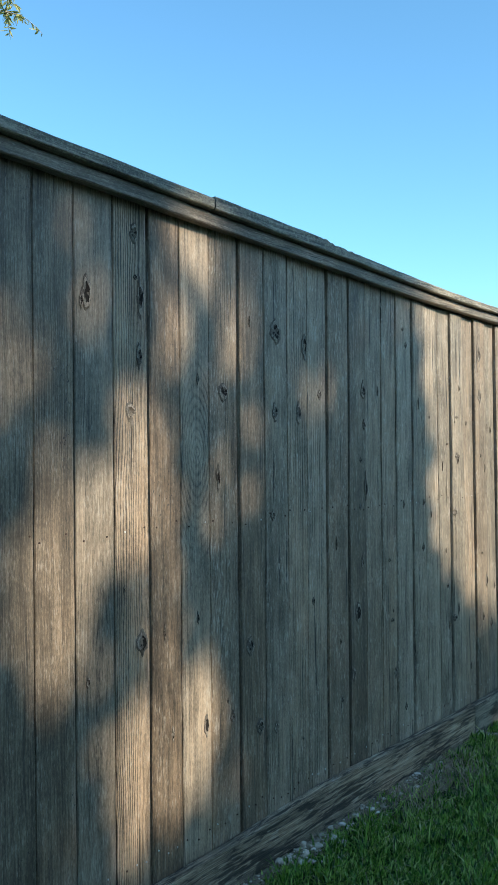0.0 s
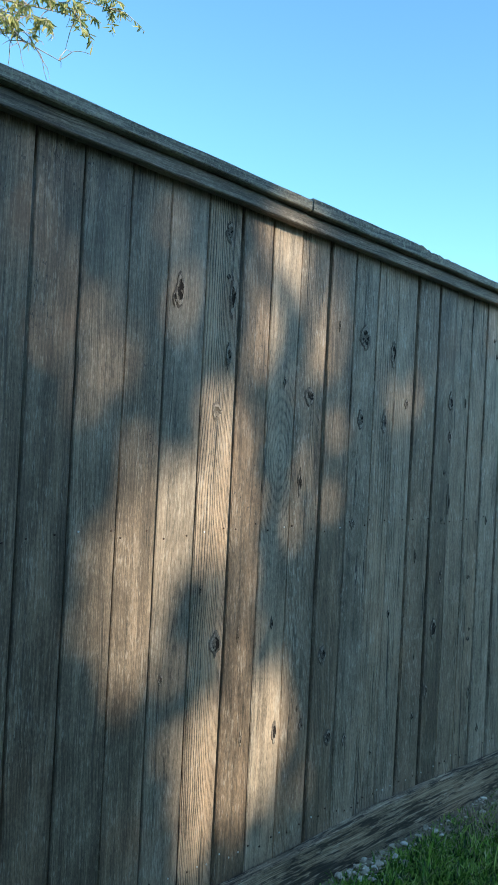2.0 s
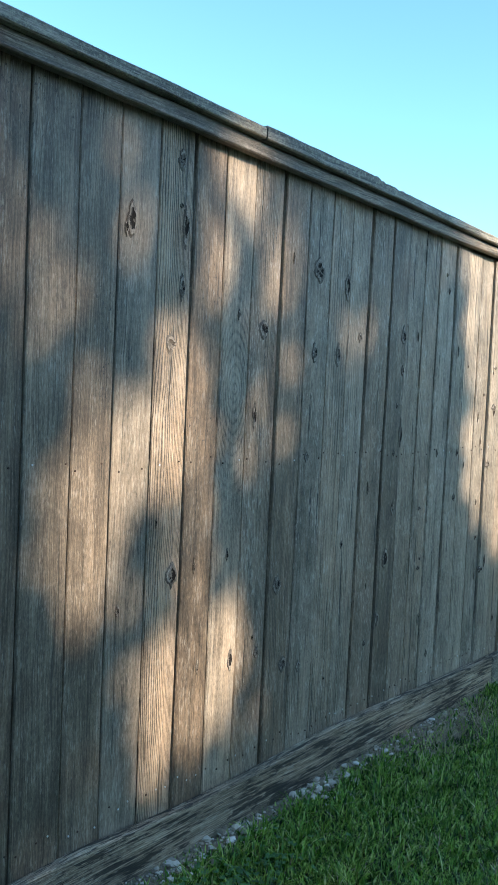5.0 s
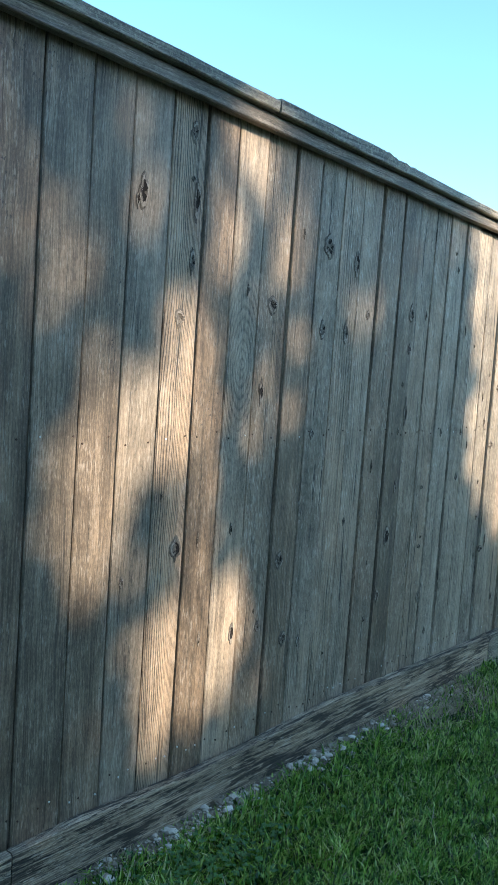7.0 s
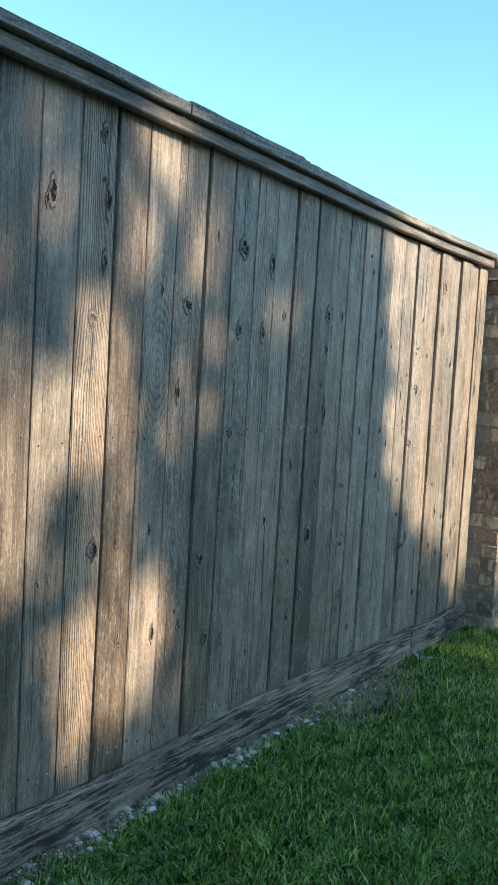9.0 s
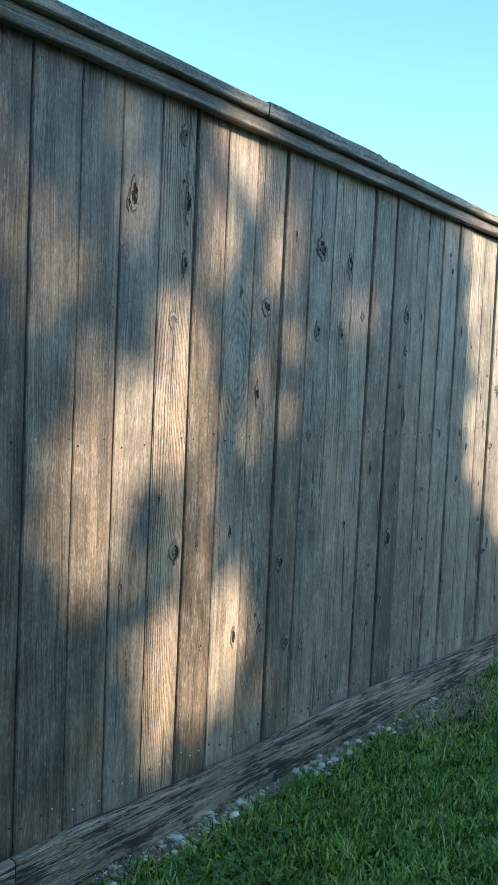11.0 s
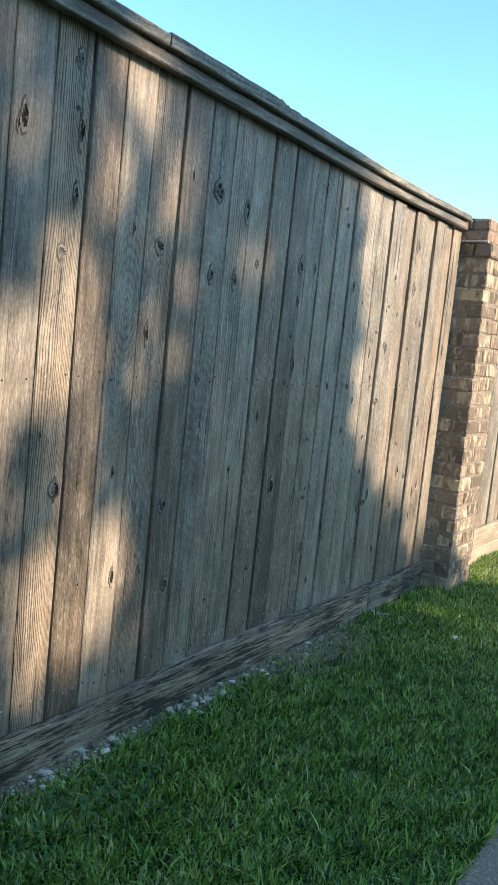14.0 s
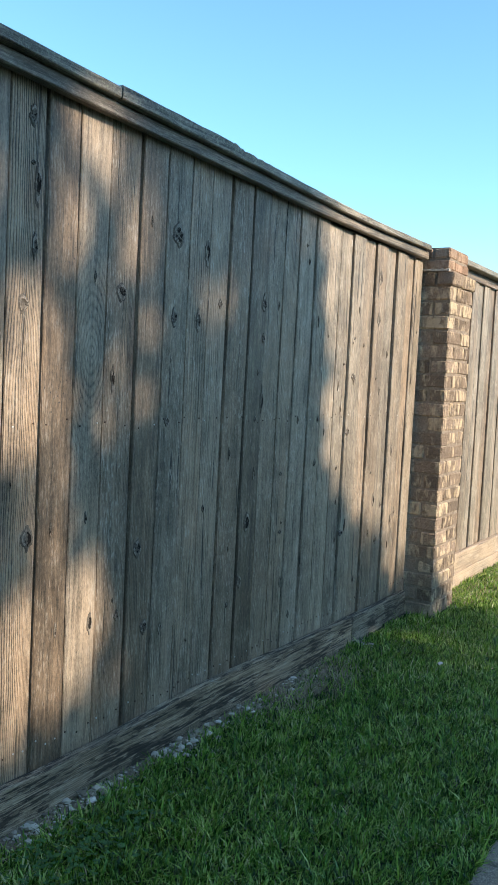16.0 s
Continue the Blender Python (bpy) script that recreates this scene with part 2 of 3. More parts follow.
def brick_material(name, dark, body, smear, amount):
    n = Nodes(name)
    rand = n.node("ObjectInfo").outputs["Random"]
    vec = n.vmath("ADD", n.node("TexCoord").outputs["Object"], n.node("CombineXYZ", X=n.math("MULTIPLY", rand, 41.0), Y=n.math("MULTIPLY", rand, 13.0), Z=n.math("MULTIPLY", rand, 7.0)).outputs[0])
    fine = n.noise(vec, 140.0, 6.0, 0.7)
    col = n.ramp(fine, (0.3, dark), (0.7, body))
    level = n.node("MapRange", Value=rand, To_Min=0.62, To_Max=1.2).outputs[0]
    col = n.mix(1.0, col, n.node("CombineXYZ", X=level, Y=level, Z=level).outputs[0], "MULTIPLY")
    wash = n.noise(n.vmath("MULTIPLY", vec, (1.0, 1.0, 0.45)), 24.0, 5.0, 0.6)
    wash = n.node("MapRange", Value=n.math("ADD", wash, n.math("MULTIPLY_ADD", n.math("FRACT", n.math("MULTIPLY", rand, 5.7)), 0.22, -0.11)), From_Min=0.46, From_Max=0.62).outputs[0]
    col = n.mix(n.math("MULTIPLY", wash, amount), col, smear)
    lump = n.noise(vec, 38.0, 4.0, 0.6)
    chip = n.node("MapRange", Value=n.noise(vec, 55.0, 3.0, 0.6), From_Min=0.60, From_Max=0.68).outputs[0]
    col = n.mix(n.math("MULTIPLY", chip, 0.35), col, dark)
    n.bump(n.math("ADD", n.math("MULTIPLY_ADD", lump, 2.2, n.math("MULTIPLY", chip, -1.0)), n.math("MULTIPLY_ADD", wash, 0.6, n.math("MULTIPLY", fine, 0.7))), 1.0, 0.006)
    return n.done(col, 0.92, 0.15)


BRICK = brick_material("tumbled_brown_brick", (0.14, 0.107, 0.08), (0.38, 0.295, 0.215), (0.76, 0.61, 0.40), 0.6)
CAP_BRICK = brick_material("orange_cap_brick", (0.22, 0.145, 0.10), (0.43, 0.29, 0.195), (0.55, 0.43, 0.31), 0.4)


def leafy(name, *stops, rough=0.5, glow=0.25):
    """Leaves and blades: a tint for each one, with light passing through."""
    n = Nodes(name)
    island = n.node("NewGeometry").outputs["Random Per Island"]
    vec = n.node("TexCoord").outputs["Object"]
    patch = n.noise(vec, 2.6, 3.0)
    fac = n.math("ADD", n.math("MULTIPLY", island, 0.85), n.math("MULTIPLY_ADD", patch, 0.4, -0.125))
    col = n.ramp(fac, *stops)
    n.put(n.bsdf.inputs["Base Color"], col)
    n.put(n.bsdf.inputs["Roughness"], rough)
    n.put(n.bsdf.inputs["Specular IOR Level"], 0.5)
    back = n.node("BsdfTranslucent", Color=col)
    both = n.node("MixShader", Fac=glow)
    n.put(both.inputs[1], n.bsdf.outputs[0])
    n.put(both.inputs[2], back.outputs[0])
    n.put(n.tree.nodes["Material Output"].inputs["Surface"], both.outputs[0])
    return n.mat


GRASS = leafy("lawn_grass", (0.14, (0.024, 0.052, 0.007)), (0.45, (0.125, 0.245, 0.027)), (0.70, (0.31, 0.47, 0.062)), (0.88, (0.52, 0.62, 0.16)), (1.0, (0.74, 0.68, 0.38)), rough=0.27, glow=0.42)
STRAW = leafy("dry_grass", (0.1, (0.17, 0.14, 0.075)), (0.9, (0.52, 0.44, 0.28)), rough=0.8, glow=0.2)
CLOVER = leafy("clover_leaf", (0.1, (0.05, 0.12, 0.03)), (0.9, (0.12, 0.24, 0.06)), rough=0.5, glow=0.25)
WILLOW = leafy("narrow_olive_leaf", (0.1, (0.14, 0.18, 0.06)), (0.55, (0.36, 0.38, 0.13)), (1.0, (0.62, 0.55, 0.20)), rough=0.5, glow=0.4)
BROAD = leafy("broad_green_leaf", (0.1, (0.03, 0.07, 0.02)), (0.9, (0.08, 0.14, 0.035)), rough=0.5, glow=0.1)
PALE_BARK = plain("pale_twig_bark", (0.22, 0.19, 0.15), (0.5, 0.45, 0.38), 60.0, 0.9, 0.6, 0.004)
BARK = plain("grey_bark", (0.10, 0.085, 0.07), (0.30, 0.26, 0.22), 30.0, 0.9, 1.0, 0.01)


def soil_material():
    n = Nodes("lawn_soil")
    vec = n.node("TexCoord").outputs["Object"]
    fine = n.noise(vec, 90.0, 6.0, 0.7)
    large = n.noise(vec, 1.3, 4.0)
    col = n.ramp(fine, (0.35, (0.010, 0.014, 0.006)), (0.7, (0.035, 0.042, 0.018)))
    col = n.mix(n.node("MapRange", Value=large, From_Min=0.4, From_Max=0.6).outputs[0], col, n.mix(1.0, col, (0.7, 1.1, 0.6), "MULTIPLY"))
    n.bump(fine, 1.0, 0.01)
    return n.done(col, 0.95, 0.1)


def concrete_material():
    n = Nodes("worn_concrete")
    vec = n.node("TexCoord").outputs["Object"]
    fine = n.noise(vec, 210.0, 3.0, 0.75)
    mid = n.noise(vec, 70.0, 4.0, 0.6)
    large = n.noise(vec, 3.5, 5.0, 0.6)
    col = n.ramp(n.math("ADD", n.math("MULTIPLY", fine, 0.7), n.math("MULTIPLY", mid, 0.3)), (0.38, (0.09, 0.075, 0.056)), (0.52, (0.29, 0.24, 0.18)), (0.64, (0.66, 0.56, 0.43)))
    col = n.mix(n.math("MULTIPLY", large, 0.5), col, (0.25, 0.20, 0.15))
    n.bump(n.math("ADD", fine, mid), 0.9, 0.003)
    return n.done(col, 0.9, 0.15)


SOIL = soil_material()
CONCRETE = concrete_material()


# ---- shape helpers ----
def loft(rings, cap_ends=True):
    """A bmesh skin over closed rings of equal length."""
    bm = bmesh.new()
    rows = [[bm.verts.new(p) for p in ring] for ring in rings]
    k = len(rows[0])
    for r0, r1 in zip(rows, rows[1:]):
        for i in range(k):
            bm.faces.new((r0[i], r0[(i + 1) % k], r1[(i + 1) % k], r1[i]))
    if cap_ends:
        bm.faces.new(rows[0][::-1])
        bm.faces.new(rows[-1])
    bmesh.ops.recalc_face_normals(bm, faces=bm.faces)
    return bm


def to_mesh(name, bm, *mats):
    me = bpy.data.meshes.new(name)
    bm.to_mesh(me)
    bm.free()
    for m in mats:
        me.materials.append(m)
    return me


def part(name, bm, material, parent, label="", at=(0, 0, 0)):
    me = bm if isinstance(bm, bpy.types.Mesh) else to_mesh(name, bm, material)
    ob = new(name, me)
    ob.parent = parent
    ob.location = at
    if label:
        tagged(ob, label)
    return ob


def soup(name, verts, faces, material, smooth=False):
    """One mesh from arrays of points and faces."""
    me = bpy.data.meshes.new(name)
    me.from_pydata([tuple(v) for v in verts], [], [tuple(int(i) for i in f) for f in faces])
    me.materials.append(material)
    if smooth:
        me.shade_smooth()
    return me


def wobble(*p):
    return noise.noise(Vector(p))


def box(x0, x1, y0, y1, z0, z1, bevel=0.0, jitter=0.0, rng=None):
    bm = bmesh.new()
    bmesh.ops.create_cube(bm, size=1.0)
    for v in bm.verts:
        v.co = Vector((x0 + (v.co.x + 0.5) * (x1 - x0), y0 + (v.co.y + 0.5) * (y1 - y0), z0 + (v.co.z + 0.5) * (z1 - z0)))
    if bevel:
        bmesh.ops.bevel(bm, geom=list(bm.edges), offset=bevel, segments=1, affect="EDGES")
    if jitter:
        for v in bm.verts:
            v.co += Vector((rng.uniform(-jitter, jitter), rng.uniform(-jitter, jitter), rng.uniform(-jitter, jitter)))
    return bm


# ---- ground and pavement ----
GROUND_Z = -0.02
bm = bmesh.new()
bmesh.ops.create_grid(bm, x_segments=8, y_segments=8, size=1500)
ground = new("ground", to_mesh("ground", bm, SOIL))
ground.location.z = GROUND_Z
tagged(ground, "dark soil of the lawn under the grass", "ground", kind="structure")

pavement = tagged(new("pavement"), "grey concrete footpath of cast slabs beside the lawn", "pavement", kind="structure")
PATH_EDGE = -1.21
slab_mesh = to_mesh("slab", box(0.004, 1.246, -1.22, 0.0, -0.10, 0.0, 0.008), CONCRETE)
for i in range(-4, 9):
    part("slab", slab_mesh, None, pavement, at=(1.894 + 1.25 * i, PATH_EDGE, -0.012))


DIRT = plain("dry_dirt", (0.09, 0.07, 0.048), (0.34, 0.28, 0.20), 120.0, 0.95, 1.0, 0.006)


def dirt_strip():
    """Bare crumbly dirt along the kick board, with a ragged outer edge."""
    verts, faces = [], []
    steps = 90
    for i in range(steps + 1):
        x = 0.6 + 2.8 * i / steps
        reach = (0.05 + 0.04 * wobble(x * 3.0, 0.0, 2.0) + 0.02 * wobble(x * 14.0, 0.0, 4.0)) * min(1.0, (x - 0.55) * 3, (3.45 - x) * 2) + 0.045 + 0.10 * math.exp(-((x - 2.86) / 0.30) ** 2)
        for k in range(4):
            y = -0.02 - reach * k / 3
            verts.append((x, y, GROUND_Z + 0.012 * (1 - k / 3) ** 1.2 + 0.006 * wobble(x * 20, y * 40, 0) * (k < 3) + (0.004 if k < 3 else -0.003)))
        if i:
            b = 4 * i
            faces.extend((b - 4 + k, b + k, b + k + 1, b - 3 + k) for k in range(3))
    tagged(new("dirt_strip", soup("dirt_strip", verts, faces, DIRT, True)), "bare crumbly dirt along the foot of the fence", "dirt", kind="structure")


dirt_strip()


# ---- the fence ----
def trim_low(x):
    return 2.163 - 0.026 * x + 0.024 * min(1.0, max(0.0, (x - 3.0) / 1.25))


def cap_top(x):
    return 2.241 - 0.0265 * x + 0.027 * min(1.0, max(0.0, (x - 3.3) / 0.95)) ** 1.2


def board_mesh(width, low, high, lean, seed, cup):
    """An upright fence board with worn edges, a slight cup and a wavering line; its base is at the origin."""
    rings = []
    steps = 30
    for i in range(steps + 1):
        z = low + (high - low) * i / steps
        s = lean * (1 - (z - 0.3) / 1.6)
        l = s + 0.0022 * wobble(seed * 3.1, z * 1.7, 0.0) + 0.0016 * wobble(seed * 5.3, z * 11.0, 0.0)
        r = s + width + 0.0022 * wobble(seed * 3.1, z * 1.7, 9.0) + 0.0016 * wobble(seed * 5.3, z * 11.0, 9.0)
        d = 0.004 * wobble(seed * 1.7, z * 0.9, 4.0)
        e = 0.0032
        w = r - l
        rings.append([(l, d + e, z), (l + e, d, z), (l + w * 0.3, d + cup, z), (l + w * 0.7, d + cup * 0.9, z), (r - e, d, z), (r, d + e, z),
                      (r, d + 0.023, z), (l, d + 0.023, z)])
    return loft(rings)


def plank_mesh(x0, x1, low, high, front, back, seed, steps, worn=0.0025, bevel=0.004):
    """A plank that lies along x between two height functions."""
    rings = []
    for i in range(steps + 1):
        x = x0 + (x1 - x0) * i / steps
        a = low(x) + worn * wobble(x * 4.0, seed, 0.0)
        b = high(x) + worn * wobble(x * 4.0, seed, 5.0)
        f = front + worn * wobble(x * 2.0, seed, 8.0)
        e = bevel * (1.0 + 0.5 * wobble(x * 9.0, seed, 3.0))
        rings.append([(x - x0, f, a + e), (x - x0, f, b - e), (x - x0, f + e, b), (x - x0, back - e, b), (x - x0, back, b - e), (x - x0, back, a + e), (x - x0, back - e, a), (x - x0, f + e, a)])
    return loft(rings)


def nail_head_mesh(name, mat):
    ring = [[(r * math.cos(a), y, r * math.sin(a)) for a in [k * math.tau / 8 for k in range(8)]] for r, y in ((0.0029, 0.004), (0.0029, -0.0006), (0.0018, -0.0012))]
    return to_mesh(name, loft(ring), mat)


NAILS = [nail_head_mesh("pale_nail_head", NAIL_PALE), nail_head_mesh("dark_nail_head", NAIL_DARK)]


def knot_mesh(rx, rz, hollow, seed):
    """A knot: a worn pale rim of hard wood round a cracked or open heart, drawn out along the grain."""
    bm = bmesh.new()
    k = 24
    loops = []
    for scale, y in ((1.25, 0.0016), (1.0, -0.0016), (0.74, -0.0026), (0.52, -0.0008), (0.24, 0.0004)):
        ring = []
        for i in range(k):
            a = i * math.tau / k
            c, n = math.cos(a), math.sin(a)
            ragged = 1 + 0.30 * wobble(seed, c * 1.2, n * 1.2) + 0.26 * wobble(seed + scale, c * 3.0, n * 3.0)
            tail = 1 + (0.35 * abs(n) ** 9 if scale > 0.9 else 0.15 * abs(n) ** 5)
            ring.append(bm.verts.new((rx * scale * c * ragged + 0.14 * rx * wobble(seed, scale * 3, 0), y - 0.001 * max(0.0, wobble(c * 3, n * 3, seed + scale * 5)), rz * scale * n * ragged * tail)))
        loops.append(ring)
    for n_loop, (a, b) in enumerate(zip(loops, loops[1:])):
        for i in range(k):
            f = bm.faces.new((a[i], a[(i + 1) % k], b[(i + 1) % k], b[i]))
            u = wobble(seed * 1.9, 1.4 * math.cos(i * math.tau / k), 1.4 * math.sin(i * math.tau / k) + n_loop * 0.3)
            if n_loop == 0:
                f.material_index = 0
            elif n_loop == 1:
                f.material_index = 2 if u > -0.05 else 0
            else:
                f.material_index = 1 if u < (0.2 if hollow else -0.12) else 0
    f = bm.faces.new(loops[-1])
    f.material_index = 1 if hollow else 0
    bmesh.ops.recalc_face_normals(bm, faces=bm.faces)
    if sum(f.normal.y for f in bm.faces) > 0:
        bmesh.ops.reverse_faces(bm, faces=bm.faces)
    return to_mesh("knot", bm, KNOT, HOLE, RIM)


# knots that stand out: x, z, half width, half height, open or not
KNOTS = [(1.052, 1.847, .013, .030, 1), (1.262, 1.862, .010, .034, 1), (1.645, 1.600, .020, .017, 1), (1.931, 1.830, .024, .026, 0),
         (2.122, 1.793, .014, .036, 1), (2.534, 1.647, .015, .022, 0), (1.770, .742, .017, .020, 0), (2.475, .751, .017, .026, 1),
         (1.544, .531, .009, .022, 1), (1.218, 1.519, .015, .016, 0), (1.237, 2.046, .012, .018, 0), (1.255, 1.685, .009, .022, 0),
         (1.258, .843, .016, .024, 0), (1.617, 1.318, .008, .028, 1), (1.924, 1.542, .012, .022, 0), (2.083, 1.544, .013, .024, 0),
         (3.704, 1.897, .018, .022, 0), (3.708, 1.680, .016, .020, 0), (2.436, .512, .012, .018, 0), (3.771, .725, .010, .022, 1), (3.430, 1.375, .022, .010, 0),
         (2.548, 1.253, .010, .034, 0), (1.824, .456, .016, .018, 0), (2.539, 1.509, .008, .014, 0), (3.392, 1.100, .020, .012, 0), (3.378, .592, .020, .010, 0)]

EDGES = [0.574, 0.718, 0.868, 1.008, 1.153, 1.292, 1.432, 1.572, 1.722, 1.864, 2.004, 2.139, 2.272, 2.425, 2.560, 2.697,
         2.826, 2.970, 3.092, 3.240, 3.366, 3.500, 3.650, 3.788, 3.923, 4.068, 4.186, 4.308]
PROUD = {0.718: 0.003, 1.292: 0.004, 1.722: 0.005, 1.864: 0.004, 2.272: 0.004, 2.425: 0.006, 2.826: 0.004, 2.970: 0.012, 3.092: 0.004, 3.366: 0.013, 3.650: 0.012, 3.923: 0.013, 4.186: 0.009}
LEFT_EDGES = [0.574 - 0.1437 * i for i in range(15, 0, -1)]

fence = tagged(new("fence"), "tall weathered grey wooden board fence with cap and kick board", "fence")
rng = random.Random(5)
edges = LEFT_EDGES + EDGES
boards = []
for i, (x0, x1) in enumerate(zip(edges, edges[1:])):
    lean = -0.016 * math.exp(-((x0 - 2.4) / 0.7) ** 2)
    top = trim_low(x0) + 0.025 if x0 < 2.9 else trim_low(x0) - rng.uniform(-0.003, 0.012)
    gap = {1.292: 0.011, 3.092: 0.015, 2.272: 0.010, 2.425: 0.009, 1.722: 0.010, 2.004: 0.0085, 1.008: 0.005, 0.718: 0.0035, 3.366: 0.007, 3.650: 0.007, 3.923: 0.008, 4.186: 0.006}.get(x0, rng.uniform(0.005, 0.0075)) * 0.82
    combed = abs(x0 - 1.153) < 0.001
    cup = rng.choice((-1, 1)) * rng.uniform(0.0004, 0.002)
    mesh = to_mesh("board", board_mesh(x1 - x0 - gap, 0.03, top, lean, i, cup), COMB if combed else OVAL_WOOD if x0 == 1.432 else ARCH_WOOD if x0 == 1.008 else BROWN_WOOD if x0 < 0.99 or x0 in (1.292, 1.722, 2.425) else WOOD)
    board = part("board", mesh, None, fence, "board with deep combed grain" if combed else "darker brown smoother board" if x0 < 0.99 or x0 == 1.292 else "", at=(x0 + gap, rng.uniform(-0.001, 0.003) - PROUD.get(x0, 0.0), 0))
    boards.append((x0 + gap, x1, board, lambda z, i=i, c=cup: 0.004 * wobble(i * 1.7, z * 0.9, 4.0) + c))
    for z, n_nails in ((1.175 + rng.uniform(-0.012, 0.012), 2), (0.195 + rng.uniform(-0.01, 0.012), 3)):
        for k in range(n_nails):
            u = (x1 - x0) * (0.17 + 0.64 * k / max(1, n_nails - 1)) + rng.uniform(-0.012, 0.012)
            pale = rng.random() < (0.22 if z > 1 else 0.4)
            part("nail", NAILS[0 if pale else 1], None, board, at=(u + lean * (1 - (z - 0.3) / 1.6), 0.004 * wobble(i * 1.7, z * 0.9, 4.0) + min(cup, 0.0) - 0.0008, z + rng.uniform(-0.012, 0.012)))
for j, (x, z, rx, rz, hollow) in enumerate(KNOTS):
    for x0, x1, board, front in boards:
        if x0 <= x < x1:
            part("knot", knot_mesh(rx * 1.15, rz * 1.1, hollow, j * 2.3), None, board, "open dark knot hole" if hollow else "", at=(x - x0, front(z) - 0.0012, z))

# many small dark knots and nicks in the silvered boards
NICKS = [knot_mesh(0.0045, 0.012, 1, 60.0 + 3.1 * k) for k in range(3)] + [knot_mesh(0.008, 0.013, 0, 80.0 + 3.1 * k) for k in range(3)]
nick_rng = random.Random(23)
for x0, x1, board, front in boards:
    if x0 > 1.0:
        for k in range(nick_rng.choice((1, 2, 3, 4, 6)) if x0 > 1.8 else 2):
            z = nick_rng.uniform(0.25, 1.95)
            part("knot", NICKS[nick_rng.randint(0, 5)], None, board, at=(nick_rng.uniform(0.02, x1 - x0 - 0.025), front(z) - 0.0012, z)).scale = (nick_rng.uniform(0.4, 1.5), 1.0, nick_rng.uniform(0.35, 1.5))


def cap_bow(x):
    """The second cap plank has lifted a little and carries a broken knot."""
    return cap_top(x) + 0.008 * math.exp(-((x - 1.55) / 0.25) ** 2) + (0.015 * math.exp(-((x - 2.18) / 0.5) ** 2) if x < 2.18 else 0.009 * math.exp(-(x - 2.18) / 0.3)) + (0.013 if 2.12 < x < 2.44 else 0.0) * wobble(x * 34, 1, 1)


part("cap_plank", plank_mesh(-1.60, 1.529, lambda x: cap_top(x) - 0.031, lambda x: cap_top(x) + 0.004, -0.068, 0.07, 2.0, 40), CAP_WOOD, fence, "grey cap plank with lichen", at=(-1.60, 0, 0))
part("cap_plank", plank_mesh(1.536, 4.272, lambda x: cap_top(x) - 0.031, cap_bow, -0.068, 0.07, 5.0, 170), CAP_WOOD, fence, "cap plank with a lifted chipped knot", at=(1.536, 0, 0))
part("trim_plank", plank_mesh(-1.60, 4.300, trim_low, lambda x: cap_top(x) - 0.033, -0.043, -0.008, 3.0, 60), TRIM_WOOD, fence, "narrow trim plank under the cap", at=(-1.60, 0, 0))
part("top_rail", plank_mesh(-1.60, 4.300, lambda x: trim_low(x) - 0.075, lambda x: cap_top(x) - 0.036, 0.034, 0.072, 7.0, 30), TRIM_WOOD, fence, at=(-1.60, 0, 0))
part("nail", NAILS[1], None, fence, "bent nail standing proud of the cap", at=(1.49, 0.0, cap_top(1.49) + 0.006)).rotation_euler = (radians(70), 0, 0)

KICK_X = (-1.6, 0.66, 0.93, 1.13, 1.36, 1.62, 2.08, 2.31, 2.77, 3.30, 4.30)
KICK_Z = (0.135, 0.135, 0.145, 0.137, 0.130, 0.135, 0.154, 0.156, 0.146, 0.140, 0.140)


def kick_top(x):
    return float(np.interp(x, KICK_X, KICK_Z))


for k, (x0, x1, shift) in enumerate(((-1.6, 0.697, 0.0), (0.701, 3.528, 0.0), (3.532, 4.275, -0.003))):
    part("kick_board", plank_mesh(x0, x1, lambda x: -0.03, lambda x: kick_top(x) + shift, -0.040, -0.006, 11.0 + k, 60, 0.004, 0.005), KICK_WOOD, fence, "weathered kick board stained black in patches", at=(x0, 0, 0))

# the next fence, past the brick pillar
fence_two = tagged(new("fence"), "sunlit weathered board fence on two pale kick boards", "fence")
x = 4.77
i = 0
while x < 8.4:
    w = rng.uniform(0.130, 0.146)
    part("board", to_mesh("board", board_mesh(w - rng.uniform(0.004, 0.012), 0.03, 2.09 + rng.uniform(-0.01, 0.01), 0.0, 60 + i, rng.uniform(-0.002, 0.002)), WOOD), None, fence_two, at=(x, rng.uniform(-0.004, 0.004) + (0.010 if i % 2 else 0.0), 0))
    x += w
    i += 1
part("cap_plank", plank_mesh(4.66, 8.4, lambda x: 2.135, lambda x: 2.172, -0.068, 0.07, 22.0, 40), CAP_WOOD, fence_two, at=(4.66, 0, 0))
part("trim_plank", plank_mesh(4.76, 8.4, lambda x: 2.075, lambda x: 2.133, -0.014, -0.006, 23.0, 40), TRIM_WOOD, fence_two, at=(4.76, 0, 0))
part("kick_board", plank_mesh(4.76, 8.4, lambda x: 0.083, lambda x: 0.215, -0.040, -0.006, 24.0, 40), PALE_WOOD, fence_two, "pale upper kick board", at=(4.76, 0, 0))
part("kick_board", plank_mesh(4.76, 8.4, lambda x: -0.03, lambda x: 0.080, -0.040, -0.006, 25.0, 40), PALE_WOOD, fence_two, "pale lower kick board", at=(4.76, 0, 0))

# ---- the brick pillar ----
PX0, PX1, PY0, PY1 = 4.335, 4.745, -0.180, 0.215
COURSE, JOINT = 0.0845, 0.010
pillar = tagged(new("brick_pillar"), "square pillar of tumbled brown brick with an orange brick cap between two fences", "brick pillar")
prng = random.Random(9)
brick_cache = {}


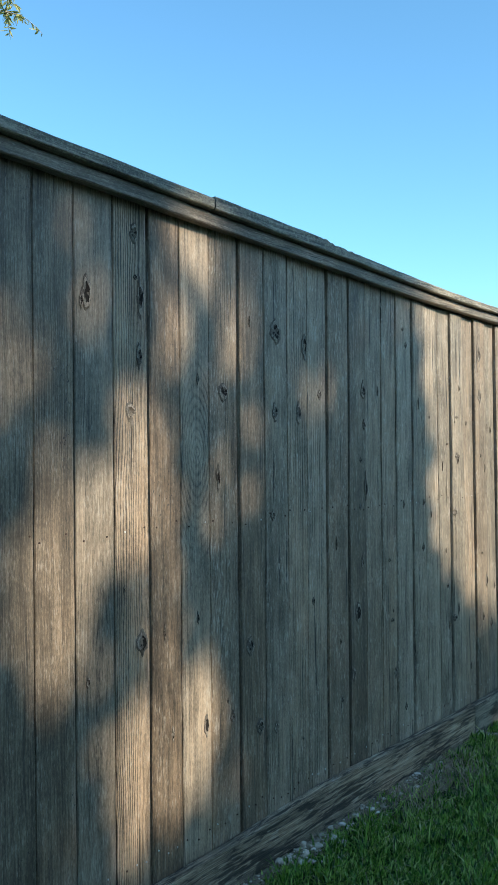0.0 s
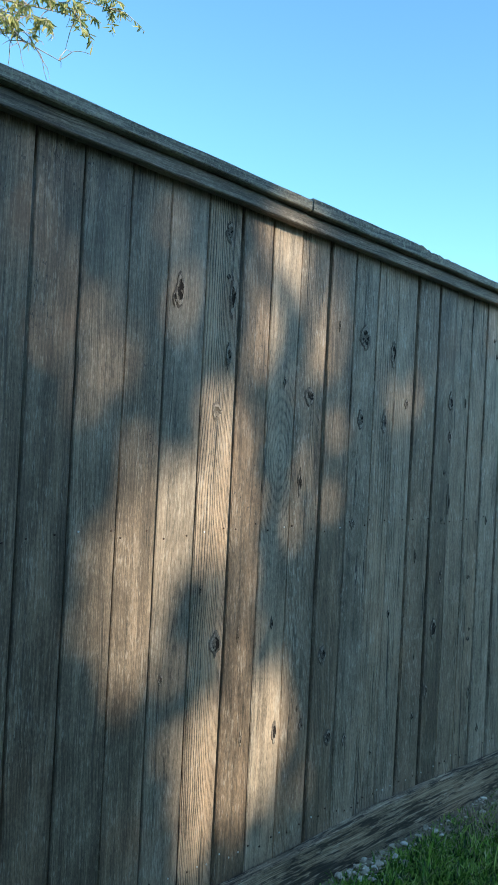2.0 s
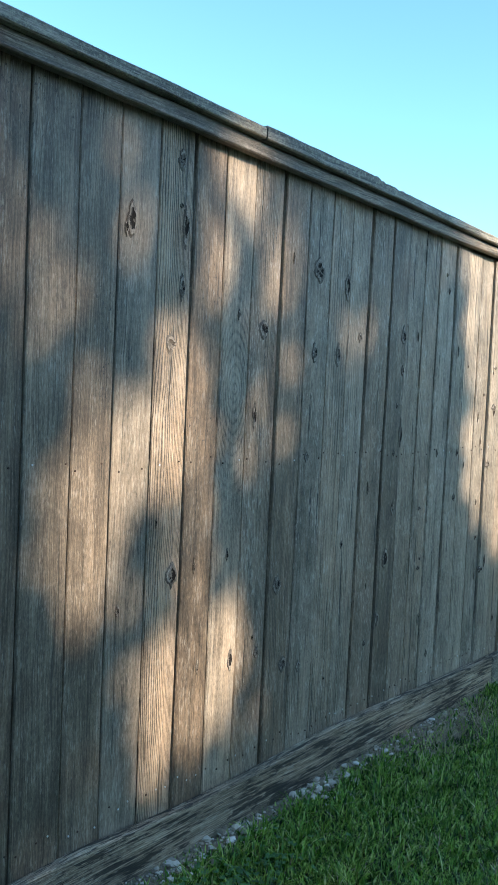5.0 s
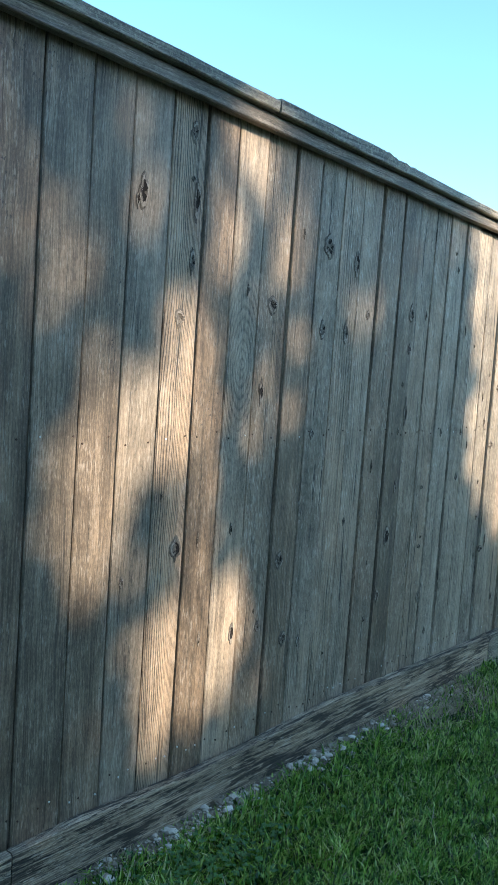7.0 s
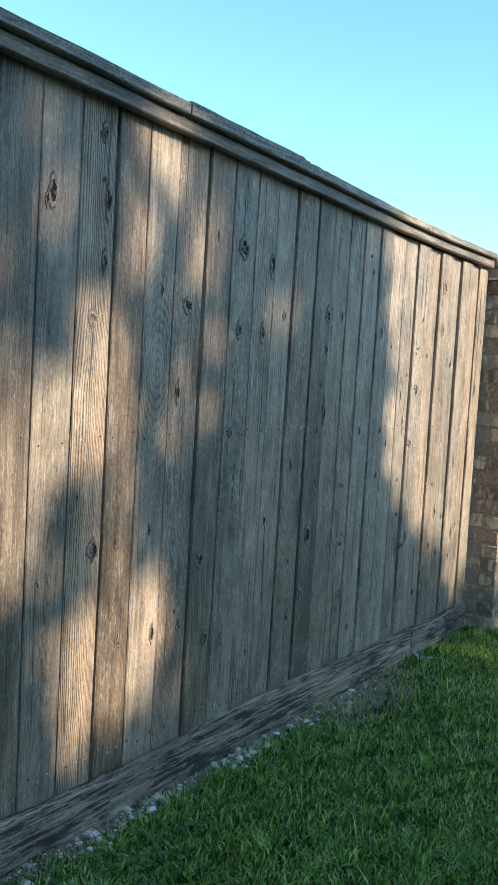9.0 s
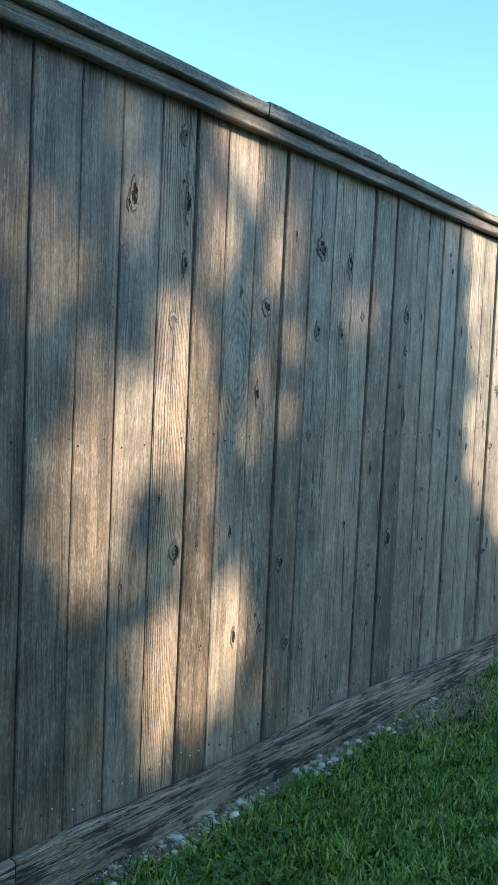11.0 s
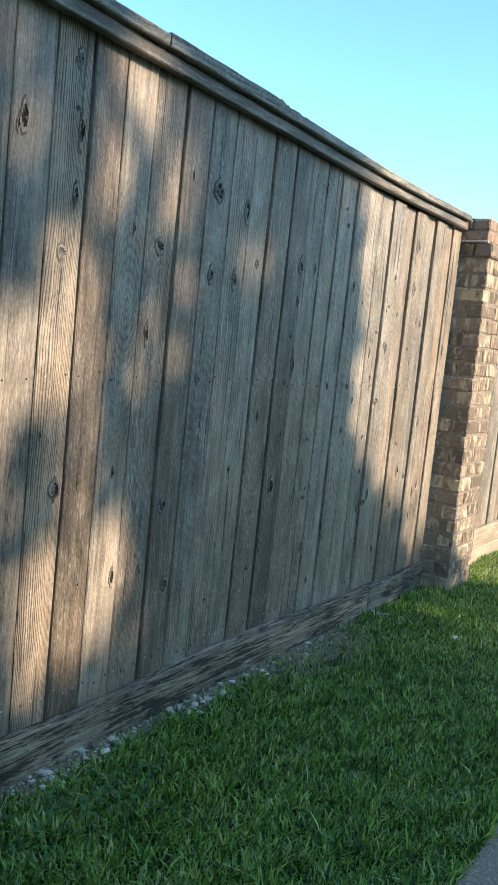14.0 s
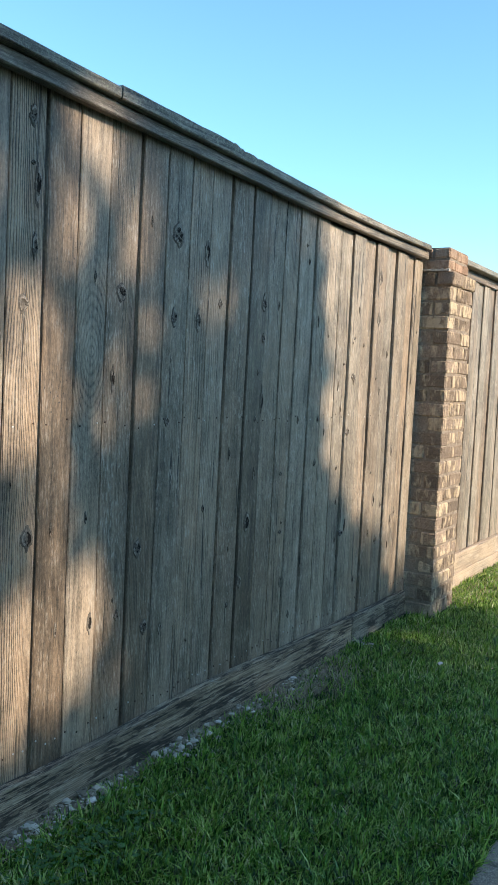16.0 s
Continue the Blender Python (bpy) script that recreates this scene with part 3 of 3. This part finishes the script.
def brick(x0, x1, y0, y1, z0, z1, mat, inset=0.0):
    key = (round(x1 - x0, 3), round(y1 - y0, 3), round(z1 - z0, 3), mat.name, prng.randrange(5))
    if key not in brick_cache:
        brick_cache[key] = to_mesh("brick", box(0, x1 - x0, 0, y1 - y0, 0, z1 - z0, 0.007, 0.0032, prng), mat)
    part("brick", brick_cache[key], None, pillar, at=(x0 + prng.uniform(-0.003, 0.003), y0 + prng.uniform(-0.003, 0.003), z0 + prng.uniform(-0.0015, 0.0015)))


def brick_course(x0, x1, y0, y1, z0, height, odd, mat):
    z1 = z0 + height - JOINT
    t = 0.095
    if odd:
        xa, xb, ya, yb = x0, x1, y0 + t + JOINT, y1 - t - JOINT
        mid = (x0 + x1) / 2 + prng.uniform(-0.03, 0.03)
        for fy0, fy1 in ((y0, y0 + t), (y1 - t, y1)):
            brick(xa, mid - JOINT / 2, fy0, fy1, z0, z1, mat)
            brick(mid + JOINT / 2, xb, fy0, fy1, z0, z1, mat)
        for fx0, fx1 in ((x0, x0 + t), (x1 - t, x1)):
            brick(fx0, fx1, ya, yb, z0, z1, mat)
    else:
        for fx0, fx1 in ((x0, x0 + t), (x1 - t, x1)):
            my = (y0 + y1) / 2
            brick(fx0, fx1, y0, my - JOINT / 2, z0, z1, mat)
            brick(fx0, fx1, my + JOINT / 2, y1, z0, z1, mat)
        for fy0, fy1 in ((y0, y0 + t), (y1 - t, y1)):
            brick(x0 + t + JOINT, x1 - t - JOINT, fy0, fy1, z0, z1, mat)


part("mortar_core", box(PX0 + 0.005, PX1 - 0.017, PY0 + 0.005, PY1 - 0.005, -0.05, 2.016), MORTAR, pillar, "grey mortar between the bricks")
part("mortar_core", box(PX0 - 0.004, 4.652, PY0 + 0.022, PY1 - 0.012, 2.012, 2.148), MORTAR, pillar)
bead = []
for k in range(41):
    y = PY0 + 0.015 + (PY1 - PY0 - 0.03) * k / 40
    w, h = 0.008 + 0.006 * wobble(k * 0.7, 2.0, 0.0), 0.010 + 0.008 * wobble(k * 0.9, 5.0, 0.0)
    bead.append([(PX0 - 0.012 - w, y, 2.014), (PX0 - 0.012 - w, y, 2.018 + h * 0.5), (PX0 - 0.010, y, 2.018 + h), (PX0 + 0.004, y, 2.018 + h), (PX0 + 0.004, y, 2.014)])
part("mortar_bead", loft(bead), PALE_MORTAR, pillar, "pale crumbled mortar bead under the cap bricks")
z = 2.020 - 24 * COURSE
for c in range(24):
    grow = 0.010 if c == 23 else 0.0
    brick_course(PX0 - grow, PX1 - 0.012 + grow, PY0 - grow, PY1 + grow, z + c * COURSE, COURSE, c % 2, BRICK)
for c in range(2):
    brick_course(PX0 - 0.012, 4.660, PY0 + 0.014, PY1 - 0.006, 2.022 + c * 0.0655, 0.0655, c % 2, CAP_BRICK)


# ---- trees ----
def limb(points, radii, sides=8):
    rings = []
    for i, (p, r) in enumerate(zip(points, radii)):
        a = Vector(points[max(0, i - 1)])
        b = Vector(points[min(len(points) - 1, i + 1)])
        q = (b - a).to_track_quat("Z", "Y")
        rings.append([tuple(Vector(p) + q @ Vector((r * math.cos(t), r * math.sin(t), 0))) for t in [k * math.tau / sides for k in range(sides)]])
    return loft(rings)


def curve_points(a, b, sag, n, seed):
    a, b = Vector(a), Vector(b)
    out = []
    for i in range(n + 1):
        t = i / n
        p = a.lerp(b, t)
        p += Vector((wobble(seed, t * 3, 0), wobble(seed, t * 3, 5), wobble(seed, t * 3, 9))) * 0.18 * (b - a).length * t * (1 - t) * 2
        p.z += sag * 4 * t * (1 - t)
        out.append(tuple(p))
    return out


def leaf_faces(verts, faces, at, along, side, length, width, fold=0.15):
    """One folded, pointed leaf of six corners."""
    b = len(verts)
    up = along.cross(side).normalized()
    for u, v, h in ((0, 0, 0), (0.35, 0.5, fold), (0.35, -0.5, fold), (0.7, 0.36, fold * 0.7), (0.7, -0.36, fold * 0.7), (1.0, 0, -0.1)):
        verts.append(at + along * (u * length) + side * (v * width) + up * (h * width))
    faces.extend(((b, b + 2, b + 4, b + 5), (b, b + 5, b + 3, b + 1)))


# the wide shade tree behind the camera: the sun comes through the gaps of its crown
# gaps in the crown, by where their light falls on the fence: x, z, half width, half height, how open
UPPER_GAPS = [(0.66, 1.86, 0.07, 0.22, 0.6), (0.79, 1.62, 0.075, 0.14, 0.85), (0.66, 1.60, 0.06, 0.10, 0.45), (0.79, 1.42, 0.05, 0.09, 0.35), (0.83, 2.09, 0.05, 0.08, 0.5), (0.94, 2.04, 0.07, 0.08, 0.5), (1.07, 2.06, 0.07, 0.09, 0.65),
              (1.07, 1.80, 0.07, 0.07, 0.8), (1.42, 2.07, 0.06, 0.09, 0.9), (1.50, 2.05, 0.07, 0.09, 0.8), (1.37, 1.81, 0.09, 0.14, 0.8), (1.64, 1.98, 0.06, 0.16, 0.55),
              (1.74, 1.83, 0.05, 0.16, 0.7), (1.63, 1.60, 0.06, 0.11, 0.55), (1.25, 1.51, 0.05, 0.10, 0.85), (1.35, 1.44, 0.05, 0.15, 0.55), (1.76, 1.42, 0.07, 0.17, 0.6),
              (2.21, 1.64, 0.09, 0.11, 0.6), (2.85, 2.05, 0.11, 0.09, 0.5), (2.53, 1.90, 0.06, 0.10, 0.35)]
LOWER_GAPS = [(1.23, 1.32, 0.08, 0.17, 1.0), (1.36, 1.20, 0.08, 0.16, 0.9), (1.36, 0.91, 0.07, 0.19, 0.95), (1.08, 1.20, 0.08, 0.18, 1.0), (0.93, 1.32, 0.07, 0.12, 0.7),
              (0.93, 1.07, 0.09, 0.20, 1.0), (0.94, 0.86, 0.08, 0.13, 1.0), (0.82, 1.03, 0.05, 0.16, 0.65), (1.09, 0.88, 0.07, 0.11, 0.6), (1.25, 1.08, 0.05, 0.12, 0.85),
              (1.51, 1.22, 0.05, 0.11, 0.35), (1.64, 1.25, 0.07, 0.11, 0.6), (1.22, 0.46, 0.09, 0.24, 1.0), (1.09, 0.59, 0.03, 0.08, 0.4), (1.37, 0.43, 0.08, 0.19, 1.0),
              (1.52, 0.54, 0.07, 0.17, 1.0), (1.53, 0.32, 0.06, 0.10, 0.5), (1.63, 0.40, 0.06, 0.12, 0.6),
              (3.74, 0.52, 0.10, 0.10, 0.5), (4.02, 0.40, 0.09, 0.14, 0.6), (4.2, 0.22, 0.10, 0.14, 0.5), (3.52, 0.66, 0.06, 0.09, 0.4), (4.1, -0.28, 0.75, 0.20, 0.55)]
GAPS = UPPER_GAPS + LOWER_GAPS


EDGE_Z = (-1.5, -0.5, -0.23, -0.08, 0.11, 0.32, 0.45, 0.52, 0.60, 0.66, 0.74, 0.87, 1.01, 1.23, 1.39, 1.52, 1.65, 1.85, 2.05, 2.8)
EDGE_X = (6.2, 5.1, 4.70, 4.65, 4.45, 4.25, 4.06, 3.90, 3.64, 3.50, 3.37, 3.22, 3.14, 3.12, 3.22, 3.11, 3.06, 3.04, 3.00, 2.95)
CROWN_FAR = 13.0


def crown_edge(z):
    return float(np.interp(z, EDGE_Z, EDGE_X))


def shade_tree():
    trng = random.Random(21)
    tree = tagged(new("shade_tree"), "broad leafy shade tree with an open crown standing beyond the footpath", "tree")
    per = TO_SUN / -TO_SUN.y
    right = Vector((1, 0, 0))
    up = TO_SUN.cross(right).normalized()
    verts, faces = [], []
    step = 0.046
    for iz in range(int(5.4 / step)):
        for ix in range(int(8.6 / step)):
            x = -2.0 + (ix + trng.random()) * step
            z = -2.6 + (iz + trng.random()) * step
            if x > crown_edge(z) + 0.04 * wobble(z * 5, 3, 3) + trng.uniform(-0.07, 0.07) or z > 2.75 + 0.25 * wobble(x * 1.5, 0, 0):
                continue
            keep = 1.0
            for gx, gz, rx, rz, open_by in GAPS:
                d = math.hypot((x - gx) / (rx + 0.025), (z - gz) / (rz + 0.025)) + 0.35 * wobble(x * 9, z * 9, gx)
                if d < 1.0:
                    keep = min(keep, 1 - open_by)
            if trng.random() > keep:
                continue
            far = CROWN_FAR + trng.uniform(-1.0, 1.0)
            p = Vector((x, 0, z)) + per * far
            turn = trng.uniform(0, math.tau)
            along = (right * math.cos(turn) + up * math.sin(turn) + TO_SUN * trng.uniform(-0.6, 0.6)).normalized()
            side = along.cross(TO_SUN + Vector((trng.uniform(-.5, .5), trng.uniform(-.5, .5), trng.uniform(-.5, .5)))).normalized()
            leaf_faces(verts, faces, p - along * 0.07, along, side, 0.14 + trng.uniform(-0.02, 0.03), 0.085)
    # the upper and outer crown, out to its ragged outline
    for k in range(9000):
        x, z = trng.uniform(-7.5, 3.0), trng.uniform(-2.6, 7.5)
        if x > -1.8 and z < 2.7 or math.hypot((x + 2.0) / 5.4, (z - 2.2) / 5.2) > 1 + 0.25 * wobble(x, z, 0):
            continue
        p = Vector((x, 0, z)) + per * (CROWN_FAR + trng.uniform(-1.5, 1.5))
        along = Vector((trng.uniform(-1, 1), trng.uniform(-1, 1), trng.uniform(-1, 1))).normalized()
        side = along.cross(Vector((trng.uniform(-1, 1), trng.uniform(-1, 1), trng.uniform(-1, 1)))).normalized()
        leaf_faces(verts, faces, p, along, side, 0.30, 0.20)
    crown = part("crown", soup("crown", verts, faces, BROAD), None, tree, "crown of broad green leaves with gaps")
    base = Vector((1.2, -13.8, GROUND_Z - 0.1))
    fork = Vector((1.1, -13.6, 4.2))
    part("trunk", limb(curve_points(base, fork, 0.0, 8, 3.0), [0.46, 0.36, 0.33, 0.31, 0.30, 0.28, 0.27, 0.25, 0.22], 12), BARK, tree)
    for k, end in enumerate(((0.2, -13.4, 6.8), (2.2, -13.6, 6.0), (3.6, -13.3, 5.8), (5.6, -13.0, 5.4), (-1.8, -13.5, 6.0), (-3.6, -13.4, 7.9), (-0.4, -13.6, 10.2))):
        part("limb", limb(curve_points(fork, end, 0.15, 7, 10.0 + k), [0.17, 0.14, 0.12, 0.10, 0.08, 0.06, 0.04, 0.02]), BARK, tree)
    return tree


shade_tree()


def tree_belt():
    """A dense belt of trees, unseen and added behind the camera to dim the sky light."""
    brng = random.Random(33)
    verts, faces = [], []
    for k in range(19000):
        x, z = brng.uniform(-40, 24), brng.uniform(0.0, 12.5)
        # higher towards -x, so that less sky light is let in from that side
        if z > (10.0 if x < -4 else 8.3 if x < 2 else max(5.0, 8.3 - 0.4 * (x - 2))) + 0.8 * wobble(x * 0.4, 0, 0) + 0.5 * wobble(x * 1.7, 3, 0):
            continue
        p = Vector((x, -25.0 + abs(x) * 0.15 + brng.uniform(-1.2, 1.2), z))
        along = Vector((brng.uniform(-1, 1), brng.uniform(-0.5, 0.5), brng.uniform(-1, 1))).normalized()
        side = along.cross(Vector((brng.uniform(-.5, .5), 1, brng.uniform(-.5, .5)))).normalized()
        leaf_faces(verts, faces, p, along, side, 0.75, 0.5)
    tagged(new("tree_belt", soup("tree_belt", verts, faces, BROAD)), "unseen belt of leafy trees added behind the camera to cut sky light", "trees", kind="stuff")


tree_belt()


def willow_tree():
    """The tree behind the fence whose drooping branch tips hang into view."""
    wrng = random.Random(4)
    tree = tagged(new("tree"), "slender tree with narrow olive leaves on drooping twigs behind the fence", "tree")
    verts, faces = [], []
    base, fork = Vector((1.6, 7.2, GROUND_Z - 0.1)), Vector((1.7, 7.0, 4.4))
    part("trunk", limb(curve_points(base, fork, 0.0, 8, 1.0), [0.24, 0.19, 0.17, 0.16, 0.15, 0.14, 0.13, 0.12, 0.11], 12), BARK, tree)
    tips = [((4.45, 4.95, 5.6), 1), ((4.12, 5.0, 5.4), 1), ((3.8, 5.05, 5.24), 1), ((3.55, 5.1, 5.15), 1), ((3.95, 5.0, 4.93), 0)]
    for k in range(16):
        a, r = wrng.uniform(0, math.tau), wrng.uniform(0.6, 1.9)
        tips.append(((1.4 + r * math.cos(a) * 0.8, 7.2 + r * math.sin(a) * 0.8, 6.4 + wrng.uniform(-0.5, 1.4)), 1))
    for k, (tip, leafy_tip) in enumerate(tips):
        pts = curve_points(fork, tip, 0.45, 12, 30.0 + k)
        part("limb", limb(pts, [0.055 * (1 - i / 12) ** 1.3 + 0.003 for i in range(13)], 6), PALE_BARK, tree)
        for b in range(32 if k < 5 else 7):
            start = Vector(pts[wrng.randrange(7, 13)])
            spread = 0.30 if k < 5 else 0.6
            end = start + Vector((wrng.uniform(-spread, spread), wrng.uniform(-spread, spread), wrng.uniform(-0.26, 0.16)))
            tw = curve_points(start, end, 0.05, 5, 60.0 + k * 20 + b)
            part("twig", limb(tw, [0.006, 0.005, 0.004, 0.0035, 0.003, 0.002], 4), PALE_BARK, tree)
            if not leafy_tip or b % 4 == 3:
                continue
            for n_leaf in range(15):
                t = wrng.uniform(0.25, 1.0)
                at = Vector(tw[int(t * 5)]).lerp(Vector(tw[min(5, int(t * 5) + 1)]), (t * 5) % 1)
                along = Vector((wrng.uniform(-.7, .7), wrng.uniform(-.7, .7), wrng.uniform(-1.3, 0.1))).normalized()
                side = along.cross(Vector((wrng.uniform(-1, 1), wrng.uniform(-1, 1), wrng.uniform(-1, 1)))).normalized()
                leaf_faces(verts, faces, at, along, side, wrng.uniform(0.06, 0.11), wrng.uniform(0.018, 0.028))
    part("crown", soup("crown", verts, faces, WILLOW), None, tree, "narrow olive-green leaves")


willow_tree()


# ---- lawn ----
def blades(name, count, area, length, width, seed, material, keep=None, lean=0.95):
    """Bent, tapering grass blades scattered over a rectangle."""
    g = np.random.default_rng(seed)
    x = g.uniform(area[0], area[1], count)
    y = g.uniform(area[2], area[3], count)
    if keep is not None:
        m = keep(x, y, g)
        x, y = x[m], y[m]
    n = len(x)
    # blades come in tufts that lean together
    tuft = np.sin(x * 23.0 + 3 * np.sin(y * 17.0)) + np.cos(y * 29.0 + 2 * np.sin(x * 13.0))
    turn = g.uniform(0, 2 * np.pi, n) + tuft * 0.8
    l = g.uniform(length[0], length[1], n) * (1 + 0.16 * tuft)
    w = g.uniform(width[0], width[1], n)
    k = g.uniform(0.15, 1.0, n) * lean
    d = np.stack([np.cos(turn), np.sin(turn), np.zeros(n)], 1)
    s = np.stack([-np.sin(turn + g.uniform(-.6, .6, n)), np.cos(turn), np.zeros(n)], 1)
    p = np.stack([x, y, np.full(n, GROUND_Z - 0.004)], 1)
    up = np.array([0, 0, 1.0])

    def at(u):
        return p + d * (l * k * u ** 1.6 * 1.25)[:, None] + up * (l * (u - 0.42 * k * u ** 2.2))[:, None]

    half = (w / 2)[:, None] * s
    a, b, c = at(0.0), at(0.5), at(1.0)
    v = np.stack([a - half * 0.8, a + half * 0.8, b - half, b + half, c], 1).reshape(-1, 3)
    i = np.arange(n)[:, None] * 5
    quads = i + np.array([[0, 1, 3, 2]])
    tris = i + np.array([[2, 3, 4]])
    me = bpy.data.meshes.new(name)
    me.from_pydata(v.tolist(), [], quads.tolist() + tris.tolist())
    me.materials.append(material)
    return new(name, me)


# stretches where stones lie bare by the kick board: middle, half length, reach
STONY = ((1.00, 0.05, 0.03), (1.26, 0.12, 0.05), (1.49, 0.09, 0.025), (1.64, 0.05, 0.03), (2.00, 0.15, 0.05), (2.43, 0.06, 0.035), (2.80, 0.14, 0.05), (3.57, 0.05, 0.02))


def bare(x, y):
    """How bare the strip by the kick board is, from 0 to 1."""
    edge = -0.068 - 0.012 * np.sin(x * 19.0) - sum(r * np.exp(-((x - c) / w) ** 2) for c, w, r in STONY)
    strip = np.clip((y - edge) / 0.04 + 0.5, 0, 1) * np.where(x < 3.3, 1.0, 0.35)
    dry = np.clip(1.5 * np.exp(-((x - 2.85) / 0.38) ** 2 - ((y + 0.16) / 0.13) ** 2), 0, 0.80)
    return np.clip(np.maximum(strip * 0.84, dry), 0, 1)


def on_lawn(x, y, g):
    m = g.random(len(x)) > bare(x, y)
    m &= ~((x > PX0 - 0.02) & (x < PX1 + 0.02) & (y > PY0 - 0.02))
    return m & (y > PATH_EDGE - 0.01 + 0.018 * np.sin(x * 14.0) * np.sin(x * 5.0))


tagged(blades("grass", 150000, (0.6, 6.6, -1.24, -0.045), (0.018, 0.050), (0.0025, 0.0068), 1, GRASS, on_lawn, 0.95), "lush green lawn grass of bent blades", "grass", kind="stuff")
tagged(blades("grass", 36000, (0.6, 4.8, -1.24, -0.045), (0.015, 0.04), (0.002, 0.005), 2, GRASS, on_lawn, 1.3), "short undergrowth of the lawn grass", "grass", kind="stuff")
tagged(blades("grass", 2200, (0.6, 5.0, -1.22, -0.10), (0.06, 0.10), (0.003, 0.006), 9, GRASS, on_lawn, 0.9), "single long blades standing out of the lawn", "grass", kind="stuff")
tagged(blades("dry_grass", 5200, (0.8, 6.6, -1.2, -0.06), (0.02, 0.055), (0.0015, 0.003), 10, STRAW, on_lawn, 1.3), "dry straw-coloured blades among the lawn grass", "dry grass", kind="stuff")
tagged(blades("dry_grass", 1800, (4.76, 7.5, -0.34, -0.045), (0.02, 0.06), (0.003, 0.006), 11, STRAW, None, 1.1), "dry grass along the pale kick boards", "dry grass", kind="stuff")
tagged(blades("grass", 9000, (6.6, 11.0, -1.22, -0.045), (0.04, 0.10), (0.006, 0.012), 3, GRASS), "sunlit lawn grass along the far fence", "grass", kind="stuff")
tagged(blades("grass", 42000, (-2.6, 0.6, -1.22, -0.045), (0.03, 0.08), (0.004, 0.009), 6, GRASS), "lawn grass along the fence beside the footpath", "grass", kind="stuff")
tagged(blades("grass", 60000, (-3.0, 9.0, -4.6, -2.45), (0.04, 0.10), (0.005, 0.011), 7, GRASS), "grass verge beyond the footpath", "grass", kind="stuff")
tagged(blades("dry_grass", 11000, (0.8, 3.6, -0.36, -0.045), (0.02, 0.06), (0.002, 0.004), 4, STRAW,
              lambda x, y, g: g.random(len(x)) < bare(x, y) * 0.75, 1.3), "dry straw-coloured grass by the kick board", "dry grass", kind="stuff")


def clover():
    crng = random.Random(8)
    verts, faces = [], []
    for k in range(260):
        cx, cy = crng.gauss(1.22, 0.16), crng.gauss(-0.27, 0.07)
        if cy > -0.08:
            continue
        h = crng.uniform(0.012, 0.04)
        turn = crng.uniform(0, math.tau)
        for j in range(3):
            a = turn + j * math.tau / 3
            along = Vector((math.cos(a), math.sin(a), crng.uniform(-0.2, 0.3))).normalized()
            side = along.cross(Vector((0, 0, 1))).normalized()
            leaf_faces(verts, faces, Vector((cx, cy, GROUND_Z + h)), along, side, 0.011, 0.011, 0.1)
    tagged(new("clover", soup("clover", verts, faces, CLOVER)), "low clover patch growing in the lawn", "clover", kind="stuff")


clover()


def stone_bm(size, seed):
    bm = bmesh.new()
    bmesh.ops.create_icosphere(bm, subdivisions=1, radius=1.0)
    for v in bm.verts:
        n = 1 + 0.8 * wobble(v.co.x * 1.2 + seed, v.co.y * 1.2, v.co.z * 1.2)
        v.co = Vector((v.co.x * size * n, v.co.y * size * 0.8 * n, v.co.z * size * 0.42 * n))
    return bm


def gravel():
    grng = random.Random(12)
    shapes = []
    for k in range(8):
        bm = stone_bm(1.0, k * 3.7)
        bm.verts.ensure_lookup_table()
        shapes.append((np.array([v.co[:] for v in bm.verts]), np.array([[v.index for v in f.verts] for f in bm.faces])))
        bm.free()
    verts, faces, base = [], [], 0
    for k in range(1050):
        middle, half, reach = STONY[grng.choice((0, 1, 1, 1, 1, 2, 2, 3, 4, 4, 4, 4, 4, 5, 6, 6, 7))]
        x = grng.gauss(middle, half * 0.6) if k % 5 else grng.uniform(0.8, 3.1)
        y = -0.047 - abs(grng.gauss(0, 0.02 + reach * 0.75))
        s = grng.uniform(0.002, 0.007) if grng.random() < 0.86 else grng.uniform(0.007, 0.018)
        v, f = shapes[k % 8]
        a = grng.uniform(0, math.tau)
        c, n = math.cos(a), math.sin(a)
        w = v * s
        w = np.stack([w[:, 0] * c - w[:, 1] * n + x, w[:, 0] * n + w[:, 1] * c + y, w[:, 2] + GROUND_Z + s * 0.45 + 0.014 * max(0.0, 1 + (y + 0.02) / 0.14) + 0.006 * max(0.0, grng.gauss(0, 1))], 1)
        verts.extend(w.tolist())
        faces.extend((f + base).tolist())
        base += len(w)
    tagged(new("gravel", soup("gravel", verts, faces, STONE)), "pale limestone gravel spilling from under the kick board", "gravel", kind="stuff")


gravel()
rock = new("stone", to_mesh("stone", stone_bm(0.03, 5.0), STONE))
rock.location = (0.960, -0.11, GROUND_Z + 0.010)
tagged(rock, "pale flat stone lying in the grass", "stone")
scrap = new("stone", to_mesh("stone", stone_bm(0.016, 15.0), STONE))
scrap.location = (3.44, -0.55, GROUND_Z + 0.045)
tagged(scrap, "small white pebble lying on the lawn", "stone")
